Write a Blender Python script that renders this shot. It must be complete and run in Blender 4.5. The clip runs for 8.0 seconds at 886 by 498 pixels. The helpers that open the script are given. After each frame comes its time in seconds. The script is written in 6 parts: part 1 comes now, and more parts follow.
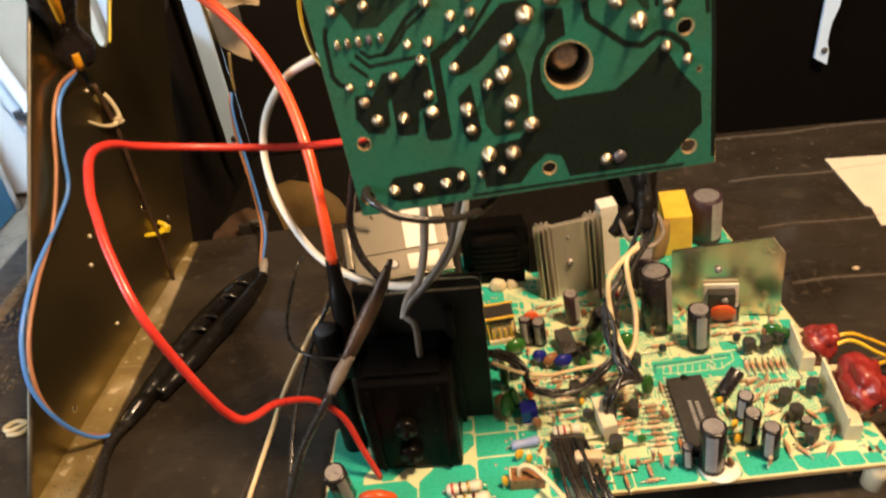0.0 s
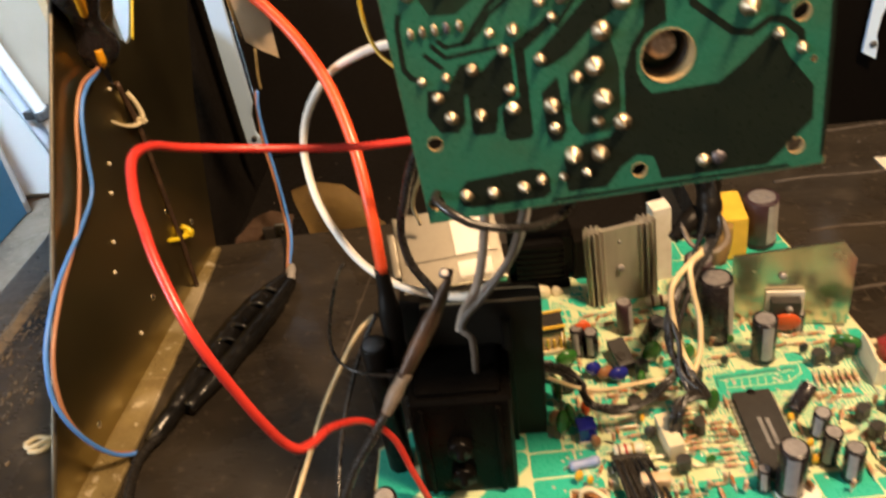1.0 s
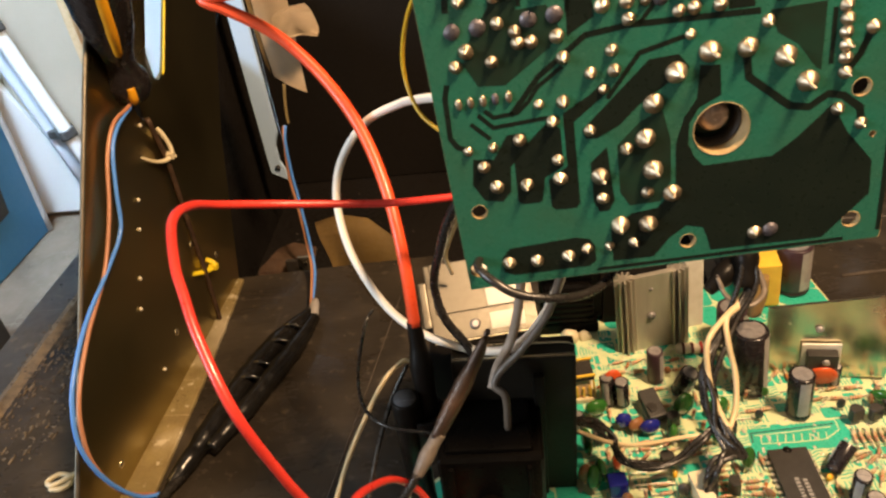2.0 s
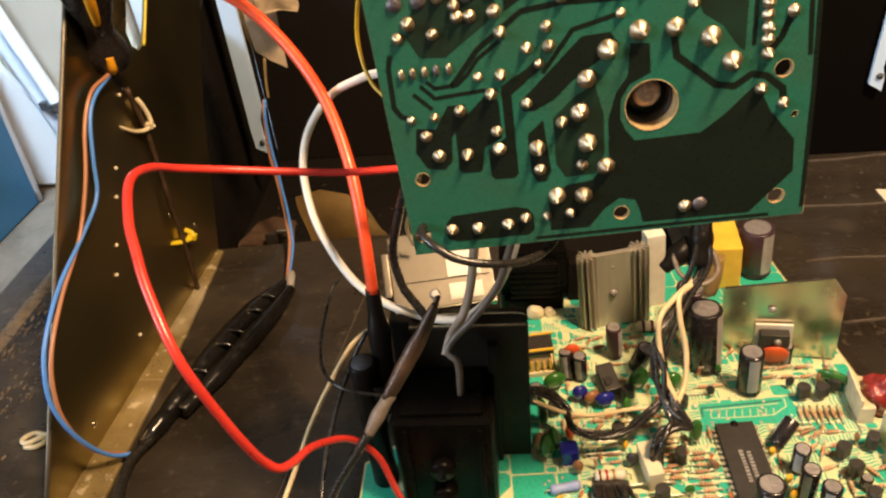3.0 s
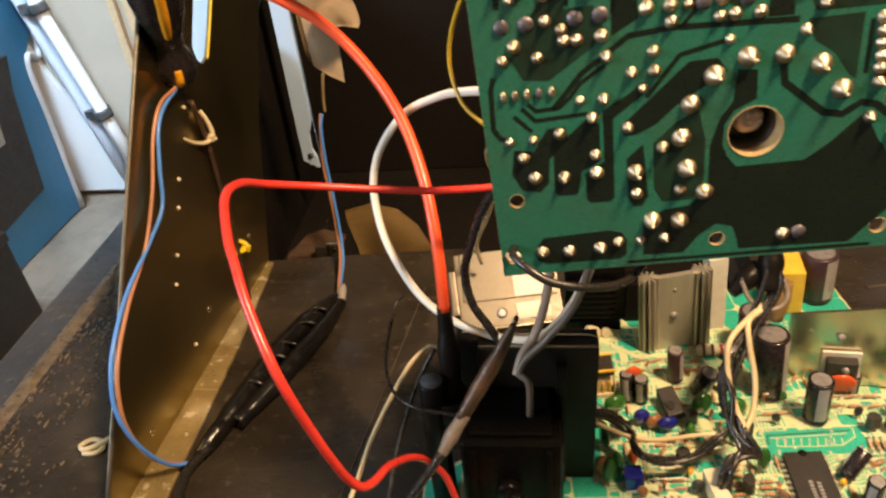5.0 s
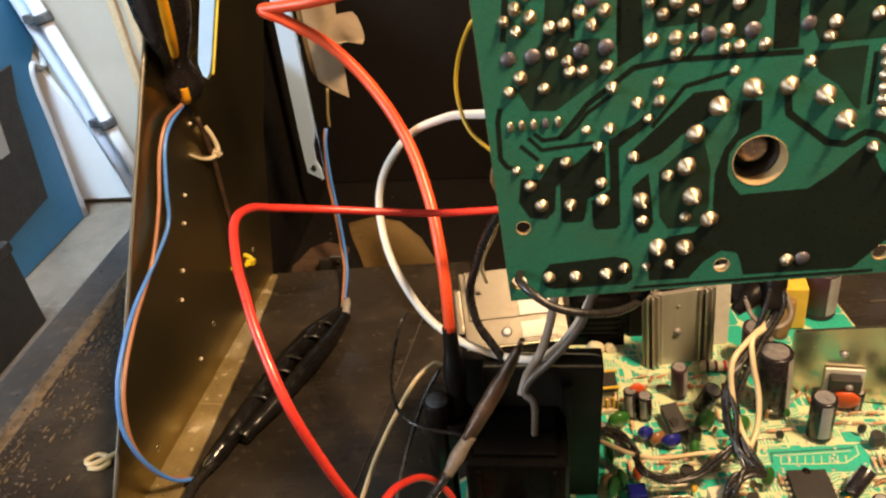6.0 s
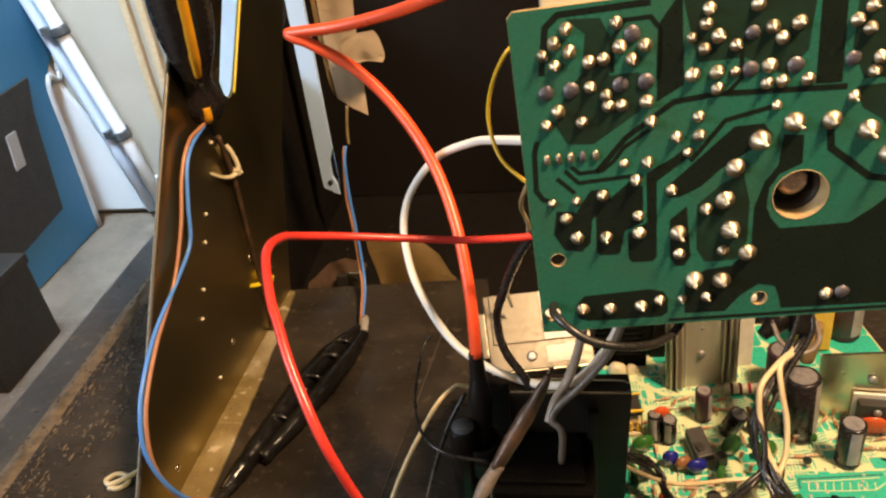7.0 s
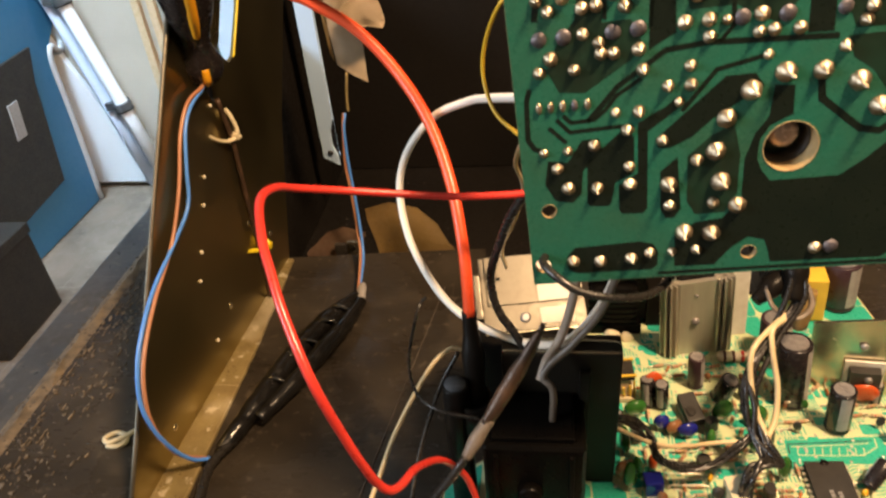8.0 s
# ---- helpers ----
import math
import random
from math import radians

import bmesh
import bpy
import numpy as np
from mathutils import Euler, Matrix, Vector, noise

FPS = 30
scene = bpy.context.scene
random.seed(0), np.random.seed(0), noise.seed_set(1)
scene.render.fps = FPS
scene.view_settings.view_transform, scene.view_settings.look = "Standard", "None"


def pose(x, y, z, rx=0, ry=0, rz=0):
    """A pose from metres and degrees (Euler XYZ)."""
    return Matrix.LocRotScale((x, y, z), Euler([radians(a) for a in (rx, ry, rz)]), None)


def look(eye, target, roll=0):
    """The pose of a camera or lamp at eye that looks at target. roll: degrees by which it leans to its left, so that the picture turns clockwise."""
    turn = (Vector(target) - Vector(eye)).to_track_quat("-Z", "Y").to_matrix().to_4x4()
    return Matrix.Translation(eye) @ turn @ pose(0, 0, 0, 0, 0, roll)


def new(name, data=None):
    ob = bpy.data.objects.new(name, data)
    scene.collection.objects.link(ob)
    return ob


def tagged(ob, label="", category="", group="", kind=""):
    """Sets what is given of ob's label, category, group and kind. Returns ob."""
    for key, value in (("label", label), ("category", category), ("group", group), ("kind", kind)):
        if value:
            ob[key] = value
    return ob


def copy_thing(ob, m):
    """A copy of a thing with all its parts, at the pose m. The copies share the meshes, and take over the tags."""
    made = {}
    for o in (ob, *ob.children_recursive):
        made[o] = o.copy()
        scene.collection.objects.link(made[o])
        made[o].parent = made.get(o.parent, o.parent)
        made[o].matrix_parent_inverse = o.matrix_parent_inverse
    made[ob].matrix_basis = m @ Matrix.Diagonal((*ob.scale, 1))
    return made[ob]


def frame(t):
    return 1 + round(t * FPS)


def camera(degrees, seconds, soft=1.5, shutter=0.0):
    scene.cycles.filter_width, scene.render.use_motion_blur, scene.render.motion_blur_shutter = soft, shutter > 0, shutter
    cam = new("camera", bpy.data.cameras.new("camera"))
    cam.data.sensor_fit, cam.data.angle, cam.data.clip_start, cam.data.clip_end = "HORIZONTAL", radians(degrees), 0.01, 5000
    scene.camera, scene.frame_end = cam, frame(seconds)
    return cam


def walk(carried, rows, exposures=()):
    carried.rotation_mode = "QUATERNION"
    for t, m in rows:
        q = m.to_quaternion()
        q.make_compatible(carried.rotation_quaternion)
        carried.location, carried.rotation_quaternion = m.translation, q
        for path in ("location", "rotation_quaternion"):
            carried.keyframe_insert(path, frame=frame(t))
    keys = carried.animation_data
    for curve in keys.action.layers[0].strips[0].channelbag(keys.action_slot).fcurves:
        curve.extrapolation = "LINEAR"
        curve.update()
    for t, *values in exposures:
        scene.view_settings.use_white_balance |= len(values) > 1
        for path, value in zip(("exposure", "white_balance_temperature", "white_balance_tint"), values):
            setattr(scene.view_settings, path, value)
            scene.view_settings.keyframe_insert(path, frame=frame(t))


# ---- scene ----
cam = camera(64.0, 8.0, soft=2.3, shutter=0.5)
PATH = [
    (0, (0.0188, 0.0129, 0.2386), (-0.0528, 0.8246, -0.3410), -7.73),
    (0.5, (0.0146, 0.0179, 0.2254), (-0.0434, 0.8216, -0.3668), -7.76),
    (1, (0.0005, 0.0286, 0.2326), (-0.0764, 0.8397, -0.3472), -8.14),
    (1.5, (-0.0091, 0.0412, 0.2464), (-0.0951, 0.8643, -0.3150), -7.87),
    (1.7, (-0.0088, 0.0403, 0.2431), (-0.1010, 0.8657, -0.3139), -8.24),
    (2.8, (0.0069, 0.0312, 0.2402), (-0.0851, 0.8423, -0.3375), -5.83),
    (3, (0.0073, 0.0297, 0.2408), (-0.0826, 0.8406, -0.3374), -6.20),
    (3.5, (0.0017, 0.0291, 0.2449), (-0.0974, 0.8471, -0.3218), -5.35),
    (4, (-0.0010, 0.0281, 0.2448), (-0.1078, 0.8466, -0.3197), -5.45),
    (4.5, (-0.0046, 0.0283, 0.2439), (-0.1150, 0.8452, -0.3222), -5.62),
    (5, (-0.0091, 0.0301, 0.2436), (-0.1293, 0.8493, -0.3172), -6.04),
    (5.2, (-0.0122, 0.0335, 0.2464), (-0.1376, 0.8566, -0.3075), -5.93),
    (6.3, (-0.0097, 0.0311, 0.2488), (-0.1308, 0.8540, -0.3064), -6.08),
    (6.5, (-0.0127, 0.0324, 0.2491), (-0.1392, 0.8564, -0.3031), -6.04),
    (7, (-0.0162, 0.0353, 0.2533), (-0.1490, 0.8630, -0.2919), -6.27),
    (7.5, (-0.0171, 0.0353, 0.2520), (-0.1504, 0.8613, -0.2958), -5.86),
    (8, (-0.0136, 0.0303, 0.2474), (-0.1502, 0.8435, -0.3183), -5.75),
]
walk(cam, [(t, look(eye, target, roll)) for t, eye, target, roll in PATH])

# ---- light ----
world = bpy.data.worlds.new("room_air")
world.use_nodes = True
scene.world = world
back = world.node_tree.nodes["Background"]
back.inputs[0].default_value = (0.75, 0.85, 1.0, 1)
back.inputs[1].default_value = 0.05
scene.view_settings.exposure = 0.0


def area_lamp(name, eye, target, size, watts, colour):
    data = bpy.data.lights.new(name, "AREA")
    data.shape, data.size, data.energy, data.color = "DISK", size, watts, colour
    ob = new(name, data)
    ob.matrix_world = look(eye, target)
    return ob


area_lamp("work_light", (0.25, 0.06, 0.72), (0.04, 0.22, 0.05), 0.10, 11.5, (1.0, 0.665, 0.385))
# cool fill added inside the closed room; there is no window behind it
area_lamp("window_daylight", (-2.7, -1.0, 1.1), (0.0, 0.2, 0.1), 1.2, 82.0, (0.80, 0.90, 1.0))
# unseen narrow lamp, added above to brighten the door in daylight blue
day = area_lamp("door_daylight", (-0.52, 0.50, 0.80), (-0.53, 0.87, -0.20), 0.3, 2.7, (0.60, 0.81, 1.0))
day.data.spread = radians(54)

# ---- materials ----
MATS = {}


def mat(name, colour, rough=0.5, metal=0.0, second=None, scale=60.0, amount=0.5, bump=0.0, fine=600.0,
        spec=0.5, coat=0.0, detail=6.0, stretch=None, vary=0.0):
    """A surface with two scales of variation: patches between two colours, and a fine grain in roughness and relief."""
    if name in MATS:
        return MATS[name]
    m = bpy.data.materials.new(name)
    m.use_nodes = True
    nt = m.node_tree
    bs = nt.nodes["Principled BSDF"]
    bs.inputs["Metallic"].default_value = metal
    bs.inputs["Specular IOR Level"].default_value = spec
    bs.inputs["Coat Weight"].default_value = coat
    bs.inputs["Coat Roughness"].default_value = 0.12
    tc = nt.nodes.new("ShaderNodeTexCoord")
    mp = nt.nodes.new("ShaderNodeMapping")
    nt.links.new(tc.outputs["Object"], mp.inputs[0])
    if stretch:
        mp.inputs["Scale"].default_value = stretch
    n1 = nt.nodes.new("ShaderNodeTexNoise")
    n1.inputs["Scale"].default_value, n1.inputs["Detail"].default_value = scale, detail
    n2 = nt.nodes.new("ShaderNodeTexNoise")
    n2.inputs["Scale"].default_value, n2.inputs["Detail"].default_value = fine, 4
    nt.links.new(mp.outputs[0], n1.inputs["Vector"])
    nt.links.new(mp.outputs[0], n2.inputs["Vector"])
    second = second or tuple(c * 0.72 for c in colour)
    ramp = nt.nodes.new("ShaderNodeMapRange")
    ramp.inputs[1].default_value, ramp.inputs[2].default_value = 0.5 - 0.3 * amount - 0.02, 0.5 + 0.3 * amount + 0.02
    nt.links.new(n1.outputs[0], ramp.inputs[0])
    mix = nt.nodes.new("ShaderNodeMix")
    mix.data_type = "RGBA"
    mix.inputs[6].default_value, mix.inputs[7].default_value = (*colour, 1), (*second, 1)
    nt.links.new(ramp.outputs[0], mix.inputs[0])
    out = mix.outputs[2]
    if vary:
        info = nt.nodes.new("ShaderNodeObjectInfo")
        hs = nt.nodes.new("ShaderNodeHueSaturation")
        mr = nt.nodes.new("ShaderNodeMapRange")
        mr.inputs[3].default_value, mr.inputs[4].default_value = 1 - vary, 1 + vary
        nt.links.new(info.outputs["Random"], mr.inputs[0])
        nt.links.new(mr.outputs[0], hs.inputs["Value"])
        nt.links.new(out, hs.inputs["Color"])
        out = hs.outputs[0]
    nt.links.new(out, bs.inputs["Base Color"])
    rr = nt.nodes.new("ShaderNodeMapRange")
    rr.inputs[1].default_value, rr.inputs[2].default_value = 0.3, 0.7
    rr.inputs[3].default_value, rr.inputs[4].default_value = max(0.03, rough * 0.75), min(1, rough * 1.3)
    nt.links.new(n2.outputs[0], rr.inputs[0])
    nt.links.new(rr.outputs[0], bs.inputs["Roughness"])
    if bump:
        bp = nt.nodes.new("ShaderNodeBump")
        bp.inputs["Strength"].default_value, bp.inputs["Distance"].default_value = bump, 0.0006
        nt.links.new(n2.outputs[0], bp.inputs["Height"])
        nt.links.new(bp.outputs[0], bs.inputs["Normal"])
    MATS[name] = m
    return m


TEAL = mat("teal_mask", (0.026, 0.42, 0.295), 0.3, 0, (0.035, 0.34, 0.24), 90, 0.9, 0.05, 900)
CREAM = mat("cream_track", (0.60, 0.61, 0.36), 0.35, 0, (0.45, 0.54, 0.31), 160, 0.9, 0.05, 1200)
GREEN = mat("green_mask", (0.010, 0.138, 0.090), 0.28, 0, (0.032, 0.088, 0.046), 46, 1.0, 0.05, 500)
DARKTRACK = mat("dark_track_mask", (0.0055, 0.0098, 0.0066), 0.32, 0, (0.0098, 0.0140, 0.0088), 110, 1.0, 0.05, 800, spec=0.3)
HAZY = mat("hazy_track_mask", (0.012, 0.0165, 0.009), 0.36, 0, (0.011, 0.038, 0.022), 120, 1.0, 0.05, 800, spec=0.3)
TAN_EDGE = mat("board_paper", (0.44, 0.32, 0.15), 0.6, 0, (0.30, 0.20, 0.09), 300, 0.8, 0.3, 1500)
SOLDER = mat("solder", (0.58, 0.47, 0.33), 0.42, 1.0, (0.38, 0.30, 0.20), 600, 0.9, 0.4, 1000, vary=0.25)
DULL = mat("dull_solder", (0.17, 0.15, 0.16), 0.45, 0.6, (0.10, 0.09, 0.10), 500, 0.9, 0.3, 1500)
BLACK = mat("black_plastic", (0.0085, 0.0070, 0.0056), 0.36, 0, (0.0065, 0.0054, 0.0044), 90, 0.8, 0.06, 900, spec=0.12)
BLACK_MATT = mat("matt_black", (0.014, 0.012, 0.010), 0.6, 0, (0.028, 0.022, 0.016), 60, 0.8, 0.2, 700)
ALU = mat("aluminium", (0.58, 0.54, 0.46), 0.40, 0.65, (0.44, 0.40, 0.32), 200, 0.7, 0.1, 900, stretch=(1, 1, 0.12))
ZINC = mat("zinc_plate", (0.62, 0.57, 0.44), 0.22, 0.95, (0.54, 0.49, 0.36), 24, 0.9, 0.0, 90)
GOLD = mat("chromated_steel", (0.44, 0.375, 0.195), 0.32, 1.0, (0.38, 0.325, 0.175), 7, 0.8, 0.0, 9)
RUST = mat("worn_flange", (0.36, 0.285, 0.125), 0.45, 0.4, (0.21, 0.15, 0.065), 120, 1.0, 0.4, 900)
CAPTOP = mat("capacitor_top", (0.38, 0.36, 0.35), 0.45, 0.6, (0.27, 0.25, 0.25), 500, 0.6, 0.1, 900)
SLEEVE = mat("black_sleeve", (0.012, 0.010, 0.010), 0.24, 0, (0.018, 0.014, 0.015), 80, 0.6, 0.06, 400, spec=0.45)
PURPLE = mat("plum_sleeve", (0.045, 0.022, 0.028), 0.34, 0, (0.03, 0.016, 0.02), 80, 0.6, 0.03, 600)
STRIPE = mat("grey_stripe", (0.34, 0.32, 0.305), 0.4, 0, (0.26, 0.245, 0.24), 300, 0.6, 0.03, 600)
EPOXY = mat("ic_epoxy", (0.020, 0.018, 0.016), 0.45, 0, (0.034, 0.030, 0.026), 260, 0.8, 0.15, 1800)
LEAD = mat("tinned_lead", (0.70, 0.66, 0.54), 0.4, 0.75, None, 500, 0.6, 0.1, 1500)
RES_TAN = mat("resistor_tan", (0.58, 0.46, 0.29), 0.4, 0, (0.42, 0.27, 0.15), 600, 0.8, 0.1, 1500, vary=0.25)
RES_PINK = mat("resistor_brown", (0.50, 0.34, 0.20), 0.4, 0, (0.40, 0.24, 0.13), 600, 0.8, 0.1, 1500, vary=0.3)
RES_WHITE = mat("resistor_white", (0.66, 0.60, 0.46), 0.5, 0, (0.52, 0.45, 0.32), 500, 0.8, 0.1, 1500)
RES_BLUE = mat("resistor_blue", (0.28, 0.34, 0.55), 0.45, 0, (0.20, 0.25, 0.42), 500, 0.8, 0.1, 1500)
BAND_BROWN = mat("band_brown", (0.10, 0.03, 0.015), 0.4)
BAND_RED = mat("band_red", (0.40, 0.03, 0.02), 0.4)
BAND_GOLD = mat("band_gold", (0.45, 0.30, 0.07), 0.35, 0.5)
REDGLUE = mat("red_sealant", (0.27, 0.026, 0.020), 0.34, 0, (0.19, 0.014, 0.012), 180, 1.0, 0.4, 500, coat=0.25)
NYLON = mat("cream_nylon", (0.64, 0.56, 0.38), 0.4, 0, (0.50, 0.42, 0.26), 120, 0.7, 0.1, 900)
WHITE_CER = mat("white_ceramic", (0.76, 0.73, 0.64), 0.55, 0, (0.62, 0.58, 0.48), 200, 0.7, 0.2, 1200)
FILM_YEL = mat("yellow_film", (0.78, 0.52, 0.06), 0.35, 0, (0.62, 0.38, 0.04), 100, 0.7, 0.05, 800)
GREENCAP = mat("green_dip", (0.030, 0.115, 0.018), 0.16, 0, (0.02, 0.10, 0.015), 150, 0.7, 0.05, 600, coat=0.4)
BLUECAP = mat("blue_dip", (0.015, 0.02, 0.24), 0.18, 0, (0.01, 0.012, 0.14), 150, 0.7, 0.05, 600, coat=0.4)
ORANGE = mat("orange_dip", (0.62, 0.10, 0.02), 0.3, 0, (0.46, 0.06, 0.015), 150, 0.7, 0.08, 600)
BROWNCAP = mat("brown_dip", (0.26, 0.12, 0.05), 0.3, 0, (0.18, 0.08, 0.03), 150, 0.7, 0.08, 600)
AMBER = mat("amber_bead", (0.72, 0.42, 0.03), 0.25, 0, (0.55, 0.28, 0.02), 150, 0.7, 0.05, 600)
W_ANODE = mat("anode_lead_red", (0.88, 0.10, 0.028), 0.34, 0, (0.78, 0.075, 0.022), 40, 0.6, 0.03, 500)
W_RED = mat("thin_lead_red", (0.66, 0.045, 0.030), 0.32, 0, (0.52, 0.03, 0.022), 40, 0.6, 0.03, 500)
W_WHITE = mat("white_lead", (0.86, 0.83, 0.76), 0.36, 0, (0.78, 0.73, 0.64), 50, 0.7, 0.05, 500)
W_GREY = mat("grey_lead", (0.16, 0.125, 0.095), 0.4, 0, (0.075, 0.057, 0.042), 90, 0.8, 0.05, 500)
W_YEL = mat("yellow_lead", (0.80, 0.50, 0.03), 0.35, 0, (0.66, 0.38, 0.02), 50, 0.6, 0.03, 500)
W_BLUE = mat("blue_lead", (0.10, 0.30, 0.86), 0.35, 0, (0.08, 0.25, 0.74), 50, 0.6, 0.03, 500)
W_BROWN = mat("brown_lead", (0.46, 0.22, 0.12), 0.36, 0, (0.36, 0.16, 0.09), 50, 0.6, 0.03, 500)
W_CREAM = mat("cream_lead", (0.72, 0.58, 0.34), 0.38, 0, (0.58, 0.44, 0.24), 60, 0.7, 0.05, 500)
W_BLACK = mat("black_lead", (0.012, 0.011, 0.010), 0.28, 0, (0.022, 0.019, 0.016), 70, 0.7, 0.05, 500)
TAPE = mat("black_tape", (0.006, 0.0055, 0.005), 0.20, 0, (0.011, 0.010, 0.009), 120, 0.8, 0.5, 240, spec=0.75)
CLIPSTEEL = mat("stained_clip", (0.022, 0.014, 0.010), 0.40, 0.3, (0.11, 0.062, 0.036), 150, 1.0, 0.4, 900)
BOOT = mat("dirty_boot", (0.20, 0.165, 0.13), 0.5, 0, (0.09, 0.068, 0.05), 300, 1.0, 0.3, 900)
FLOORBLK = mat("dusty_black_floor", (0.0145, 0.0118, 0.0092), 0.36, 0, (0.046, 0.037, 0.027), 16, 0.9, 0.3, 260, spec=0.32, stretch=(0.6, 1.6, 1))
RAWWOOD = mat("chipped_raw_board", (0.22, 0.165, 0.105), 0.8, 0, (0.035, 0.028, 0.022), 170, 1.0, 0.6, 420)
DULLZINC = mat("dull_zinc_sheet", (0.165, 0.148, 0.115), 0.42, 0.7, (0.13, 0.115, 0.088), 45, 0.8, 0.06, 700)
PRINTED = mat("dirty_sleeving", (0.42, 0.34, 0.27), 0.42, 0, (0.22, 0.165, 0.12), 150, 1.0, 0.08, 500)
COILBODY = mat("pale_coil_former", (0.62, 0.46, 0.30), 0.45, 0, (0.50, 0.36, 0.20), 200, 0.8, 0.1, 900)


def worn(m, gloss, scratch, dust):
    """Adds rubbed glossy patches, long scratches and specks of dust to a painted surface."""
    nt = m.node_tree
    bs = nt.nodes["Principled BSDF"]
    tc = next(n for n in nt.nodes if n.bl_idname == "ShaderNodeTexCoord")
    old = bs.inputs["Roughness"].links[0].from_socket
    patch = nt.nodes.new("ShaderNodeTexNoise")
    patch.inputs["Scale"].default_value, patch.inputs["Detail"].default_value = 19, 8
    patch.inputs["Distortion"].default_value = 0.8
    nt.links.new(tc.outputs["Object"], patch.inputs["Vector"])
    pm = nt.nodes.new("ShaderNodeMapRange")
    pm.inputs[1].default_value, pm.inputs[2].default_value = 0.44, 0.60
    pm.inputs[3].default_value, pm.inputs[4].default_value = gloss, 1.35
    nt.links.new(patch.outputs[0], pm.inputs[0])
    mul = nt.nodes.new("ShaderNodeMath")
    mul.operation = "MULTIPLY"
    nt.links.new(old, mul.inputs[0])
    nt.links.new(pm.outputs[0], mul.inputs[1])
    nt.links.new(mul.outputs[0], bs.inputs["Roughness"])
    colour = bs.inputs["Base Color"].links[0].from_socket
    for size, lo, hi, tone, turn in (((9, 420, 9), 0.63, 0.72, scratch, 0.35), ((330, 7, 9), 0.64, 0.72, scratch, 0.5), ((170, 170, 170), 0.62, 0.68, dust, 0.0), ((26, 26, 26), 0.54, 0.78, dust, 0.0)):
        mp = nt.nodes.new("ShaderNodeMapping")
        mp.inputs["Scale"].default_value = size
        mp.inputs["Rotation"].default_value = (0, 0, turn)
        ns = nt.nodes.new("ShaderNodeTexNoise")
        ns.inputs["Scale"].default_value, ns.inputs["Detail"].default_value = 1.0, 3
        nt.links.new(tc.outputs["Object"], mp.inputs[0])
        nt.links.new(mp.outputs[0], ns.inputs["Vector"])
        rg = nt.nodes.new("ShaderNodeMapRange")
        rg.inputs[1].default_value, rg.inputs[2].default_value = lo, hi
        nt.links.new(ns.outputs[0], rg.inputs[0])
        mix = nt.nodes.new("ShaderNodeMix")
        mix.data_type = "RGBA"
        mix.inputs[7].default_value = (*tone, 1)
        nt.links.new(rg.outputs[0], mix.inputs[0])
        nt.links.new(colour, mix.inputs[6])
        colour = mix.outputs[2]
    nt.links.new(colour, bs.inputs["Base Color"])

WALLBLK = mat("black_cabinet_wall", (0.0068, 0.0057, 0.0048), 0.7, 0, (0.0125, 0.0098, 0.0078), 9, 0.9, 0.2, 300, spec=0.15)
POTTED = mat("potted_black", (0.0034, 0.0028, 0.0023), 0.32, 0, (0.0026, 0.0022, 0.0018), 90, 0.8, 0.06, 900, spec=0.08)
COREBLK = mat("black_core_paint", (0.016, 0.0135, 0.0095), 0.42, 0, (0.012, 0.010, 0.0075), 60, 0.8, 0.08, 700, spec=0.15)
# cabinet wall black made darker still, so that its colour stands in for shade
WALLSHADE = mat("shaded_black_wall", (0.0022, 0.0018, 0.0015), 0.8, 0, (0.0045, 0.0034, 0.0026), 14, 0.9, 0.2, 300, spec=0.04)
DUST = mat("dust_and_grit", (0.10, 0.08, 0.06), 0.9, 0, (0.04, 0.03, 0.025), 200, 1.0, 0.6, 500)
CRUMBS = mat("pale_crumbs", (0.17, 0.145, 0.115), 0.9, 0, (0.06, 0.05, 0.04), 260, 1.0, 0.6, 500)
SLIP = mat("pale_paper", (0.74, 0.68, 0.55), 0.7, 0, (0.66, 0.58, 0.45), 40, 0.9, 0.2, 500)
PAPER = mat("old_paper", (0.58, 0.47, 0.33), 0.75, 0, (0.47, 0.36, 0.24), 40, 0.9, 0.2, 500)
CARD = mat("brown_card", (0.17, 0.10, 0.06), 0.75, 0, (0.10, 0.058, 0.036), 40, 0.9, 0.2, 500)
YELPAPER = mat("yellowed_paper", (0.30, 0.19, 0.055), 0.7, 0, (0.15, 0.095, 0.035), 40, 0.9, 0.2, 500)
OUTFLOOR = mat("worn_room_floor", (0.25, 0.19, 0.14), 0.6, 0, (0.09, 0.07, 0.052), 14, 1.0, 0.3, 120)
BATTEN = mat("grey_batten", (0.065, 0.070, 0.080), 0.5, 0, (0.036, 0.036, 0.038), 25, 0.9, 0.3, 200)
ROOMWALL = mat("room_wall_paint", (0.62, 0.54, 0.42), 0.7, 0, (0.55, 0.47, 0.36), 5, 0.8, 0.1, 120)
DOORWHITE = mat("white_door_paint", (0.78, 0.80, 0.82), 0.45, 0, (0.70, 0.73, 0.77), 7, 0.8, 0.1, 150)
MACHINE = mat("blue_laminate", (0.035, 0.17, 0.33), 0.4, 0, (0.028, 0.14, 0.28), 8, 0.8, 0.1, 150)
TRIM = mat("grey_trim", (0.52, 0.53, 0.54), 0.35, 0, None, 20, 0.6, 0.05, 200)
DOORCREAM = mat("cream_door_paint", (0.50, 0.44, 0.36), 0.5, 0, (0.42, 0.365, 0.295), 11, 0.9, 0.1, 150)
